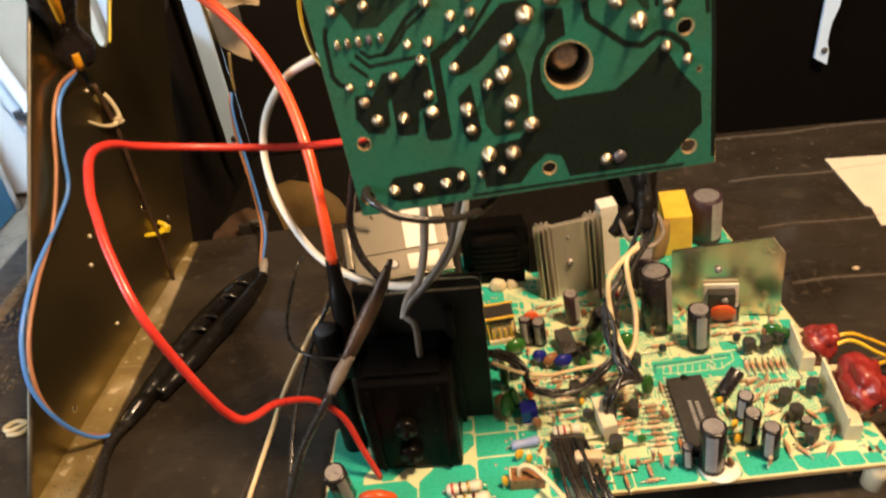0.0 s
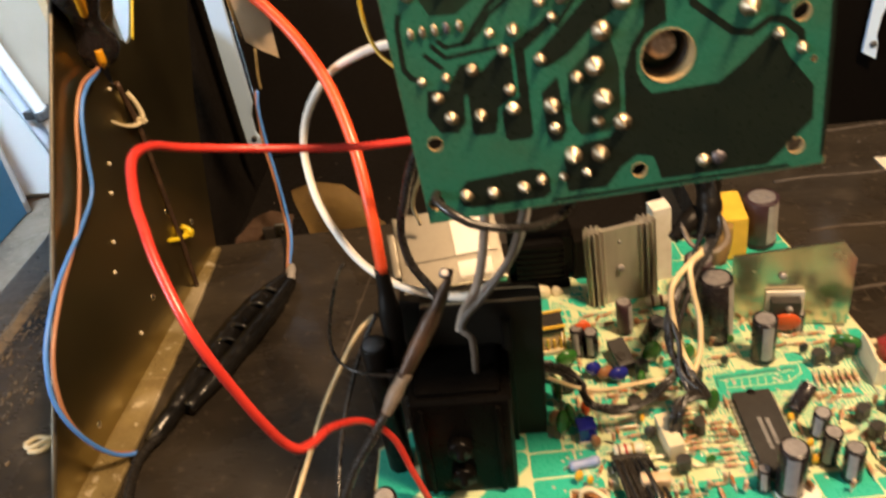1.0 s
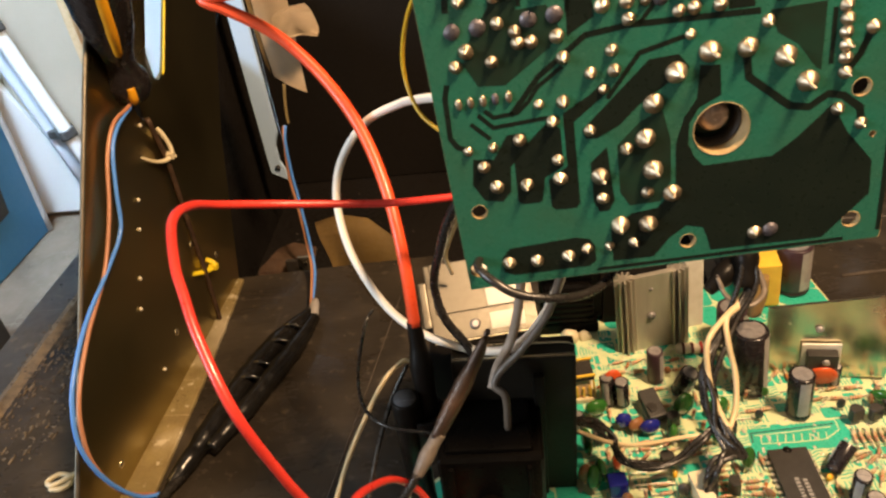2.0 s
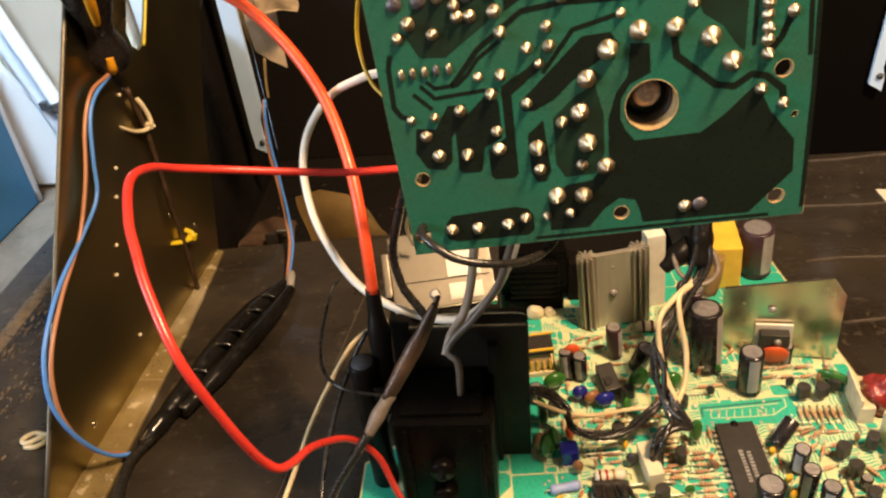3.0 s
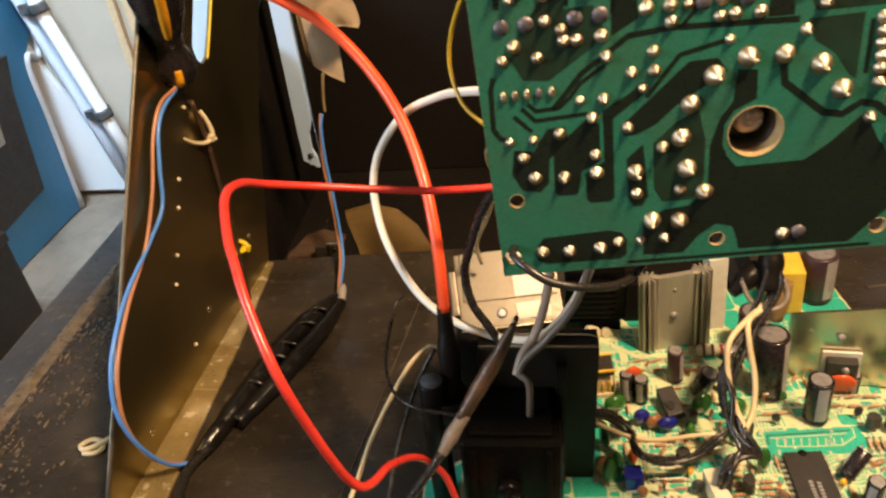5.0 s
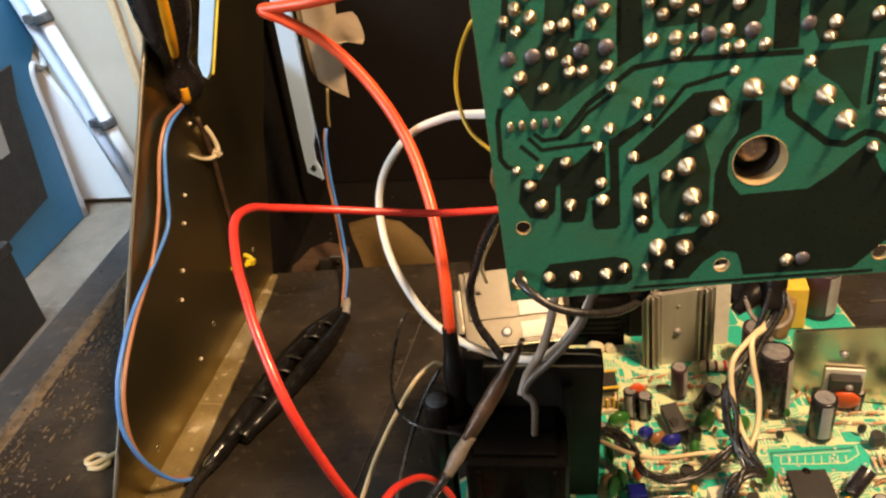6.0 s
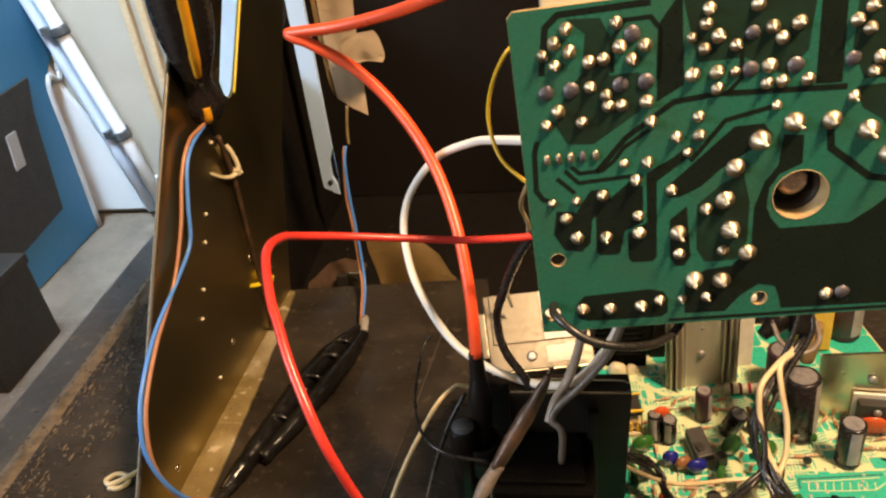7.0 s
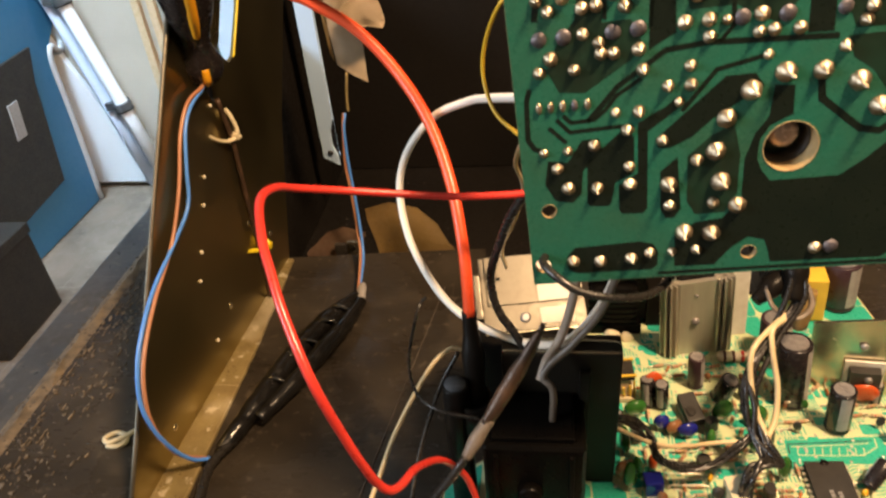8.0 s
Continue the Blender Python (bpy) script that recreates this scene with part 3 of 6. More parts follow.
def holed(outline, holes, z0, z1, n=20):
    """A plate with round holes through it."""
    bm = bmesh.new()
    edges = []
    for loop in [outline] + [[(x + r * math.cos(2 * math.pi * i / n), y + r * math.sin(2 * math.pi * i / n)) for i in range(n)] for x, y, r in holes]:
        vs = [bm.verts.new((x * 0.001, y * 0.001, z1 * 0.001)) for x, y in loop]
        edges += [bm.edges.new((vs[i], vs[(i + 1) % len(vs)])) for i in range(len(vs))]
    bmesh.ops.triangle_fill(bm, edges=edges, use_beauty=True, normal=(0, 0, 1))
    faces = bm.faces[:]
    ext = bmesh.ops.extrude_face_region(bm, geom=faces)
    down = [g for g in ext["geom"] if isinstance(g, bmesh.types.BMVert)]
    bmesh.ops.translate(bm, verts=down, vec=(0, 0, (z0 - z1) * 0.001))
    bmesh.ops.recalc_face_normals(bm, faces=bm.faces[:])
    return bm


HOLES = [(5.5, 20.0, 1.7), (51.0, 5.5, 1.75), (86.3, 5.5, 1.9), (85.5, 35.7, 1.9), (88.7, 25.2, 0.7), (3.2, 5.2, 1.9), (58.0, 31.2, 5.6)]
EDGE = [(0.6, 0), (92.6, 0), (93.0, 0.6), (91.0, 76.8), (0.2, 76.8), (-1.0, 75.6)]
part("substrate", holed(EDGE, HOLES, -1.6, -0.06), TAN_EDGE, neck, "tan paper board core")
part("solder_mask", holed([(0.65, 0.1), (92.4, 0.1), (92.8, 0.7), (90.9, 76.7), (0.25, 76.7), (-0.9, 75.55)], [(x, y, r + (0.12 if r > 1 else 0)) for x, y, r in HOLES], -0.05, 0.0), GREEN, neck)
for x, y, r in HOLES[:5]:
    bm = lathe([(r * 1e-3, -0.0016), (r * 1.07e-3, -0.0016), (r * 1.07e-3, 0.00004), (r * 1e-3, 0.00004)], 24)
    bmesh.ops.translate(bm, verts=bm.verts[:], vec=(x * 1e-3, y * 1e-3, 0))
    bmesh.ops.delete(bm, geom=[f for f in bm.faces if len(f.verts) > 4], context="FACES_ONLY")
    part("hole_rim", bm, TAN_EDGE, neck, "bare drilled rim")
bm = lathe([(5.6e-3, -0.0045), (5.85e-3, -0.0045), (5.85e-3, 0.0001), (5.65e-3, 0.0001), (5.6e-3, -0.0004)], 40)
bmesh.ops.delete(bm, geom=[f for f in bm.faces if len(f.verts) > 4], context="FACES_ONLY")
bmesh.ops.translate(bm, verts=bm.verts[:], vec=(0.058, 0.0312, 0))
part("socket_ring", bm, TAN_EDGE, neck, "tan ring of the tube socket")
bm = lathe([(0.0033, -0.022), (0.0033, -0.0056), (0.0027, -0.0046), (0.0012, -0.0042), (0.0, -0.0048)], 20)
bmesh.ops.translate(bm, verts=bm.verts[:], vec=(0.0580, 0.0322, 0))
part("tube_stem", bm, COPPER, neck, "brownish glass end of the tube neck")
bm = lathe([(5.45e-3, -0.012), (5.58e-3, -0.0046), (5.2e-3, -0.0046), (4.8e-3, -0.012)], 40, Matrix.Translation((0.058, 0.0312, 0)))
bmesh.ops.delete(bm, geom=[f for f in bm.faces if len(f.verts) > 4], context="FACES_ONLY")
part("socket_well", bm, BLACK_MATT, neck, "dark well of the tube socket")
part("socket_floor", lathe([(0.0034, -0.0098), (0.0055, -0.0098), (0.0055, -0.0090), (0.0034, -0.0090)], 32, Matrix.Translation((0.058, 0.0312, 0))), HAZY, neck, "dim inside of the tube socket")
part("socket_body", block(0.047, 0.069, 0.021, 0.042, -0.020, -0.012, 0.002), BLACK, neck, "black tube socket body")

# dark copper under the mask
part("copper_area", flat([(54.3, 23.5), (68.6, 23.5), (73.2, 26.7), (80.2, 33.2), (83.4, 26.7), (89.1, 19.3), (89.5, 11.5), (80.3, 2.0), (56.0, 2.5), (55.2, 6.0), (54.3, 8.6), (50.6, 9.6), (46.9, 7.0), (43.3, 2.7), (34.2, 2.9), (34.1, 11.4), (38.8, 14.4), (44.5, 15.0), (48.5, 19.3), (48.6, 29.2), (50.4, 35.0), (53.0, 38.6), (53.6, 45.4), (57.6, 44.9), (57.8, 38.6), (53.4, 36.6), (51.4, 33.4), (51.2, 29.0), (52.3, 26.1)], 0.0, 0.05), DARKTRACK, neck)
part("copper_area", flat([(6.0, 32.6), (10.3, 31.9), (13.7, 36.9), (17.4, 36.9), (18.1, 34.1), (13.7, 29.6), (13.1, 23.9), (11.1, 21.8), (7.2, 22.6), (5.0, 26.9)], 0.0, 0.05), DARKTRACK, neck)
part("copper_area", flat([(14.7, 31.7), (22.6, 38.6), (25.0, 36.7), (24.9, 28.0), (20.8, 26.1), (19.7, 20.8), (19.0, 20.3), (15.2, 20.5), (14.4, 21.3)], 0.0, 0.05), DARKTRACK, neck)
part("copper_area", flat([(25.8, 39.8), (31.8, 43.0), (34.1, 45.0), (35.6, 43.2), (27.9, 37.6), (27.8, 18.8), (26.9, 17.8), (22.4, 18.0), (21.6, 18.8), (21.5, 25.3), (25.8, 28.0)], 0.0, 0.05), DARKTRACK, neck)
part("copper_area", flat([(9.0, 7.4), (11.0, 9.7), (26.2, 10.3), (29.2, 9.4), (30.3, 7.4), (30.3, 3.6), (28.8, 2.4), (11.4, 2.6), (9.2, 3.6)], 0.0, 0.05), DARKTRACK, neck)
part("copper_area", flat([(30.7, 27.9), (34.3, 31.0), (35.3, 18.3), (34.0, 16.0), (32.0, 16.0), (30.8, 18.5)], 0.0, 0.05), DARKTRACK, neck)
part("copper_area", flat([(36.5, 31.0), (41.5, 35.5), (46.0, 37.5), (47.6, 30.5), (47.5, 21.0), (45.0, 16.5), (38.5, 16.5), (36.6, 20.0)], 0.0, 0.04), HAZY, neck)
part("copper_area", flat([(29.5, 35.6), (39.5, 44.5), (43.7, 48.2), (49.5, 48.3), (51.5, 45.4), (47.3, 42.8), (41.2, 39.0), (37.2, 35.4), (32.5, 33.3), (30.1, 33.5)], 0.0, 0.05), DARKTRACK, neck)
part("copper_area", flat([(10.7, 74.2), (17.2, 73.6), (19.0, 70.0), (18.6, 62.0), (24.5, 62.0), (26.7, 57.0), (24.4, 53.7), (14.8, 47.6), (9.3, 48.2), (7.0, 53.2), (9.5, 58.8), (13.2, 63.1), (14.2, 70.9)], 0.0, 0.04), HAZY, neck)
part("copper_area", flat([(33.0, 76.0), (58.0, 76.0), (57.0, 62.5), (53.0, 58.0), (45.0, 62.5), (36.0, 62.5)], 0.0, 0.04), HAZY, neck)
part("copper_area", flat([(58.6, 76.4), (63.2, 76.4), (63.9, 55.2), (59.0, 55.4)], 0.0, 0.05), DARKTRACK, neck)
part("copper_area", flat([(28.6, 71.2), (31.8, 75.4), (33.0, 75.4), (33.4, 58.3), (28.0, 55.4)], 0.0, 0.05), DARKTRACK, neck)
part("copper_area", flat([(65.5, 75.8), (88.0, 75.8), (88.0, 58.5), (84.0, 55.0), (68.0, 55.4), (65.2, 62.0)], 0.0, 0.04), HAZY, neck)
part("copper_area", flat([(66.8, 54.0), (77.4, 54.0), (77.2, 40.6), (76.0, 41.5), (72.5, 46.5), (68.4, 49.5)], 0.0, 0.04), HAZY, neck)


def run(bm, pts, w, z=0.0, h=0.05):
    """A flat copper line of width w along pts, all in millimetres."""
    p = [Vector((x, y)) for x, y in pts]
    lo, hi = [], []
    for i, q in enumerate(p):
        a = (q - p[i - 1]).normalized() if i else None
        b = (p[i + 1] - q).normalized() if i < len(p) - 1 else None
        d = ((a or b) + (b or a)).normalized()
        nrm = Vector((-d.y, d.x))
        k = w / 2 / max(0.5, abs(nrm.dot(Vector((-(a or b).y, (a or b).x)))))
        lo.append(q - nrm * k), hi.append(q + nrm * k)
    ring = lo + hi[::-1]
    top = [bm.verts.new((x * 1e-3, y * 1e-3, (z + h) * 1e-3)) for x, y in ring]
    n = len(p)
    for i in range(n - 1):
        bm.faces.new((top[i], top[i + 1], top[2 * n - 2 - i], top[2 * n - 1 - i]))
    low = [bm.verts.new((x * 1e-3, y * 1e-3, z * 1e-3)) for x, y in ring]
    for i in range(2 * n):
        j = (i + 1) % (2 * n)
        bm.faces.new((top[j], top[i], low[i], low[j]))


for w, pts in ((1.1, [(3.0, 49.5), (2.2, 46.8), (1.9, 38.0), (3.2, 35.8), (5.2, 34.9)]), (0.9, [(6.6, 40.5), (10.3, 36.6)]),
               (0.9, [(8.4, 42.2), (11.2, 39.0), (22.0, 39.4), (23.4, 39.0)]), (0.9, [(9.8, 43.0), (11.5, 41.2), (16.5, 41.4), (19.0, 43.4), (21.2, 46.2), (26.5, 49.6)]),
               (1.2, [(15.0, 41.0), (18.0, 44.2), (21.5, 48.2), (31.5, 55.0), (40.0, 55.6), (65.0, 54.2)]), (1.0, [(35.0, 41.5), (41.8, 49.8), (51.5, 51.8)]),
               (1.5, [(62.6, 46.0), (63.2, 41.4), (71.6, 34.0), (75.4, 33.2), (79.0, 35.4), (82.0, 34.6), (85.6, 31.4), (86.0, 28.4)]),
               (1.4, [(86.4, 47.6), (84.4, 42.5), (82.0, 39.4)]), (1.0, [(91.2, 56.0), (92.1, 30.0), (92.3, 2.0)]), (1.0, [(82.0, 54.4), (88.6, 53.8), (89.8, 50.4), (90.6, 38.0)]),
               (1.3, [(5.0, 63.5), (6.4, 73.0), (9.0, 75.2), (27.0, 75.4)]), (0.9, [(19.2, 62.5), (19.4, 69.0), (22.0, 72.6), (27.0, 72.6), (28.8, 70.0), (28.4, 60.0)]),
               (0.9, [(79.0, 52.5), (79.0, 41.5)]), (0.8, [(30.5, 1.2), (60.0, 1.1), (85.0, 0.9)]), (0.9, [(44.4, 66.0), (44.6, 58.5), (42.0, 55.4)])):
    bm = bmesh.new()
    run(bm, pts, w)
    part("copper_line", bm, DARKTRACK, neck)

# solder joints: cones and domes, a few with clipped wire tips
def joint(r, tall, tip, n=14):
    if tip:
        prof = [(r, 0.0), (r * 0.97, 0.12 * tall), (r * 0.84, 0.34 * tall), (r * 0.62, 0.60 * tall), (r * 0.40, 0.84 * tall), (r * 0.24, 0.97 * tall)]
    else:
        prof = [(r, 0.0), (r * 0.98, 0.14 * tall), (r * 0.88, 0.40 * tall), (r * 0.68, 0.68 * tall), (r * 0.42, 0.88 * tall), (r * 0.18, 0.98 * tall)]
    prof += [(r * 0.20, tall), (r * 0.18, tall + tip), (0.0, tall + tip * 1.05)] if tip else [(0.0, tall)]
    return lathe([(a, b) for a, b in prof], n)


JOINTS = {}


def solder(u, v, d, dull=False, rnd=random.Random(11)):
    key = (round(d * 1.5) / 1.5, dull, rnd.randrange(3))
    if key not in JOINTS:
        r = d * 0.5e-3
        bm = joint(r, r * ((0.85, 1.15, 1.0)[key[2]] if not dull else 0.45), 0 if dull else (r * 0.2, r * 0.55, r * 0.95)[key[2]])
        for q in bm.verts:
            k = q.co.z / max(r, 1e-6)
            q.co.x += 0.10 * r * k * (key[2] - 1) + 0.14 * r * noise.noise(q.co * 900)
            q.co.y -= 0.12 * r * k * (key[2] == 1)
        ob = part("solder_joint", bm, DULL if dull else SOLDER, neck)
        JOINTS[key] = ob
    else:
        ob = JOINTS[key].copy()
        scene.collection.objects.link(ob)
    ob.matrix_basis = Matrix.Translation((u * 1e-3, v * 1e-3, 0.00005)) @ Matrix.Rotation(rnd.uniform(0, 6.28), 4, "Z")


AMP = [(10.5, 72.3, 2.9), (8.0, 69.7, 3.1), (5.6, 67.5, 2.7), (10.9, 67.7, 3.1), (7.8, 65.2, 2.7), (14.7, 65.2, 2.9), (17.6, 65.4, 2.5), (20.3, 72.3, 2.8), (20.9, 67.5, 3.3),
       (25.8, 67.2, 3.2), (23.3, 64.7, 3.1), (14.7, 60.0, 2.7), (17.9, 57.9, 2.8), (18.3, 55.6, 2.7), (20.9, 55.4, 2.8), (26.0, 55.7, 3.1)]
for q in AMP:
    solder(*q)
for q in [(38.0, 72.7, 2.9), (37.5, 69.9, 2.6), (34.8, 67.5, 2.3), (39.9, 67.2, 3.2), (37.3, 65.0, 2.6), (43.3, 65.0, 2.8), (47.1, 72.3, 2.7), (50.0, 67.8, 2.9), (54.9, 67.9, 3.1),
          (52.0, 65.4, 2.8), (35.1, 60.1, 3.3), (39.8, 60.1, 3.1), (43.3, 59.7, 2.2), (49.9, 60.2, 3.2), (40.0, 56.7, 2.9), (49.6, 56.7, 2.7), (52.5, 56.8, 2.6), (57.4, 56.6, 2.8)]:
    solder(*q)
for q in [(65.4, 67.1, 2.7), (67.9, 65.2, 2.9), (69.7, 56.8, 2.8), (70.6, 59.4, 3.0), (67.9, 69.4, 3.0), (68.6, 72.5, 2.9), (73.9, 65.0, 2.8), (78.0, 72.3, 2.7), (80.8, 67.6, 2.9), (85.6, 67.8, 3.0), (82.9, 65.2, 2.8), (78.5, 60.0, 2.8)]:
    solder(*q)
for q in [(7.9, 55.5, 3.1), (12.7, 52.7, 2.8), (5.4, 52.8, 2.8), (26.8, 51.3, 3.0), (32.0, 47.3, 2.5), (34.4, 43.6, 2.3), (21.1, 42.5, 2.3), (26.0, 42.3, 2.4), (36.5, 51.2, 2.7), (36.7, 47.1, 2.5), (51.8, 51.8, 2.2), (66.5, 52.0, 2.8)]:
    solder(*q)
for q in [(5.2, 34.6, 2.3), (10.5, 34.6, 2.2), (16.3, 35.4, 2.5), (23.6, 38.4, 2.4), (8.0, 30.5, 2.8), (10.2, 25.4, 3.3), (16.7, 25.0, 3.3), (23.9, 29.7, 2.7), (24.0, 25.3, 3.2), (32.5, 24.5, 4.0), (32.8, 19.1, 2.8),
          (38.4, 29.9, 2.4), (31.0, 35.2, 2.6), (10.5, 6.0, 3.2), (16.9, 5.6, 3.2), (24.1, 5.9, 3.1), (28.5, 7.1, 2.6), (36.2, 12.0, 4.3), (33.6, 7.0, 2.3), (39.1, 7.1, 2.8)]:
    solder(*q)
for q in [(55.5, 47.8, 4.5), (62.8, 47.5, 4.2), (70.1, 44.6, 4.7), (74.7, 38.8, 4.7), (48.9, 44.7, 4.5), (44.3, 38.9, 4.4), (42.4, 31.7, 4.4), (43.7, 24.3, 4.5), (47.7, 18.1, 3.9), (42.3, 11.3, 4.2), (42.4, 19.1, 2.6),
          (65.6, 5.5, 3.4), (81.1, 31.9, 2.4), (86.0, 28.1, 2.6), (86.4, 47.6, 3.0), (81.0, 52.6, 2.7), (81.4, 50.0, 2.4), (81.4, 47.4, 2.4), (81.6, 44.8, 2.4), (81.7, 42.3, 2.4), (81.8, 39.4, 2.6)]:
    solder(*q)
for u, v, d in [(23.4, 69.8, 3.5), (5.7, 59.8, 3.4), (10.8, 59.8, 3.4), (20.8, 59.8, 3.6), (25.9, 59.9, 3.4), (46.3, 67.1, 2.9), (46.2, 59.9, 3.1), (54.8, 59.7, 3.2), (65.5, 59.7, 3.1), (69.0, 5.7, 3.4)]:
    solder(u, v, d, True)
for i, u in enumerate((4.8, 7.3, 9.9, 12.4, 15.2)):
    bm = bmesh.new()
    bmesh.ops.create_uvsphere(bm, u_segments=12, v_segments=8, radius=0.00075, matrix=Matrix.Diagonal((1, 1.75, 0.8, 1)))
    ob = part("solder_pad", smooth(bm), DULL if i == 3 else SOLDER, neck)
    ob.location = (u * 1e-3, 0.0451, 0.0002)
# a connector on the far side that shows over its top edge
part("connector", block(0.006, 0.020, 0.070, 0.0795, -0.016, -0.0016, 0.0006), NYLON, neck, "cream connector")

# ---- the main board lying on the floor ----
main = thing("main_board", "teal circuit board crowded with capacitors, resistors and coils", "circuit board", at=(0, 0, 0.017))
MB = [(-51, 160.5), (155, 172.0), (138.5, 322), (-52, 316)]
part("substrate", holed(MB[:3] + [(-37.0, 316.5), (-37.0, 214), (-51.3, 203)], [(148, 178, 2.2), (-45, 176, 2.0)], -1.6, -0.06), TAN_EDGE, main, "tan paper board core")
part("solder_mask", holed([(-50.6, 160.9), (154.5, 172.3), (138.1, 321.6), (-36.6, 316.1), (-36.6, 213.8), (-50.9, 202.8)], [(148, 178, 2.3), (-45, 176, 2.1)], -0.05, 0.0), CREAM, main)
for x, y in ((-46, 165), (150, 176), (134, 316), (-31, 310), (50, 240)):
    part("standoff", lathe([(0.004, -0.017), (0.004, -0.0017)], 12, Matrix.Translation((x * 1e-3, y * 1e-3, 0))), NYLON, main, "cream nylon spacer")

# masked copper: islands and lines divided by pale gaps
rnd = random.Random(21)


def spot(a, b):
    """A place on the board from shares of its width and depth."""
    lo = Vector(MB[0]).lerp(Vector(MB[1]), a)
    hi = Vector(MB[3]).lerp(Vector(MB[2]), a)
    return lo.lerp(hi, b)


def divide(a0, a1, b0, b1, out):
    c = spot((a0 + a1) / 2, (b0 + b1) / 2)
    coarse = c.y < 176 or c.x < 16 or c.y > 292
    least = rnd.uniform(16, 38) if coarse else rnd.uniform(4.0, 11)
    w, h = (a1 - a0) * 206, (b1 - b0) * 155
    if max(w, h) < least:
        out.append((a0, a1, b0, b1, coarse))
    elif w * rnd.uniform(0.75, 1.3) > h:
        m = a0 + (a1 - a0) * rnd.uniform(0.32, 0.68)
        divide(a0, m, b0, b1, out), divide(m, a1, b0, b1, out)
    else:
        m = b0 + (b1 - b0) * rnd.uniform(0.32, 0.68)
        divide(a0, a1, b0, m, out), divide(a0, a1, m, b1, out)


CELLS = []
divide(0.004, 0.996, 0.006, 0.994, CELLS)
bm = bmesh.new()
for a0, a1, b0, b1, coarse in CELLS:
    if min(spot(a0, b0).x, spot(a0, b1).x) < -36.4 and spot(a0, b1).y > 203:
        continue
    gap = rnd.uniform(0.2, 0.42) if coarse else rnd.uniform(0.3, 0.8)
    ga, gb = gap / 206, gap / 155
    w, h = (a1 - a0) * 206, (b1 - b0) * 155
    kind = 1.0 if coarse else rnd.random()
    if kind > 0.50:
        cut = [rnd.choice((0.05, 0.05, 0.12, 0.3)) * min(w, h) for _ in range(4)]
        if rnd.random() < 0.3:
            cut[rnd.randrange(4)] = 0.6 * min(w, h)
        c = [(q / 206, q / 155) for q in cut]
        ring = [(a0 + ga + c[0][0], b0 + gb), (a1 - ga - c[1][0], b0 + gb), (a1 - ga, b0 + gb + c[1][1]), (a1 - ga, b1 - gb - c[2][1]), (a1 - ga - c[2][0], b1 - gb), (a0 + ga + c[3][0], b1 - gb), (a0 + ga, b1 - gb - c[3][1]), (a0 + ga, b0 + gb + c[0][1])]
        sheet([(q.x * 1e-3, q.y * 1e-3) for q in (spot(*p) for p in ring)], 0.0, 0.00004, bm)
    elif kind > 0.16:
        n = max(2, int(min(w, h) / 1.25))
        for k in range(n):
            s = (k + 0.5) / n
            if w > h:
                pts = [(a0 + ga, b0 + (b1 - b0) * s), (a0 + (a1 - a0) * 0.5, b0 + (b1 - b0) * s), (a0 + (a1 - a0) * 0.65, min(b1 - gb, b0 + (b1 - b0) * (s + 0.12))), (a1 - ga, min(b1 - gb, b0 + (b1 - b0) * (s + 0.12)))]
            else:
                pts = [(a0 + (a1 - a0) * s, b0 + gb), (a0 + (a1 - a0) * s, b0 + (b1 - b0) * 0.5), (min(a1 - ga, a0 + (a1 - a0) * (s + 0.12)), b0 + (b1 - b0) * 0.65), (min(a1 - ga, a0 + (a1 - a0) * (s + 0.12)), b1 - gb)]
            run(bm, [tuple(spot(*p)) for p in pts], 0.5, 0.0, 0.04)
tagged(part("masked_copper", bm, TEAL, main, "teal masked copper islands and lines"), kind="stuff")
bm = bmesh.new()
for _ in range(420):
    q = spot(rnd.uniform(0.3, 0.97), rnd.uniform(0.05, 0.85))
    lathe([(0.0007, 0.0), (0.0007, 0.00006), (0.00035, 0.00022), (0.0, 0.00025)], 8, Matrix.Translation((q.x * 1e-3, q.y * 1e-3, 0.00004)), bm)
tagged(part("solder_dots", bm, LEAD, main, "tiny tinned solder dots"), kind="stuff")
bm = bmesh.new()
run(bm, [(81, 222), (81.5, 226.6), (113, 229.6)], 0.45, 0.0, 0.11)
part("print_line", bm, DARKINK, main, "dark printed outline")
part("ladder_area", flat([(80.0, 217.0), (113.5, 218.6), (118.0, 224.0), (116.5, 231.6), (80.5, 228.4)], 0.0, 0.06), TEAL, main)
for k in range(9):
    bm = bmesh.new()
    x = 84 + 3.0 * k
    run(bm, [(x, 221.6 + 0.07 * k), (x + 0.3, 223), (x + 1.0, 225.2 + 0.09 * k)], 0.4, 0.0, 0.10)
    part("ladder_line", bm, CREAM, main)
for pts in ([(82.5, 225.4), (97, 226.6), (111.5, 228.2)], [(84, 221.4), (97, 221.6), (108, 222.4), (114, 226.5), (114.5, 231)]):
    bm = bmesh.new()
    run(bm, pts, 0.45, 0.0, 0.09)
    part("ladder_line", bm, CREAM, main)
bm = bmesh.new()
run(bm, [(5, 293), (16, 288), (38, 272), (71, 273.5), (92, 280)], 2.6, 0.0, 0.07)
part("border_line", bm, CREAM, main, "wide bare cream border")
for poly in ([(-50.2, 161.3), (-37.2, 162.2), (-37.0, 211.8), (-50.5, 202.2)], [(-36.2, 214.2), (-22.0, 214.6), (-24.0, 262.0), (-20.0, 312.0), (-36.2, 315.4)]):
    part("copper_area", flat(poly, 0.0, 0.07), TEAL, main)
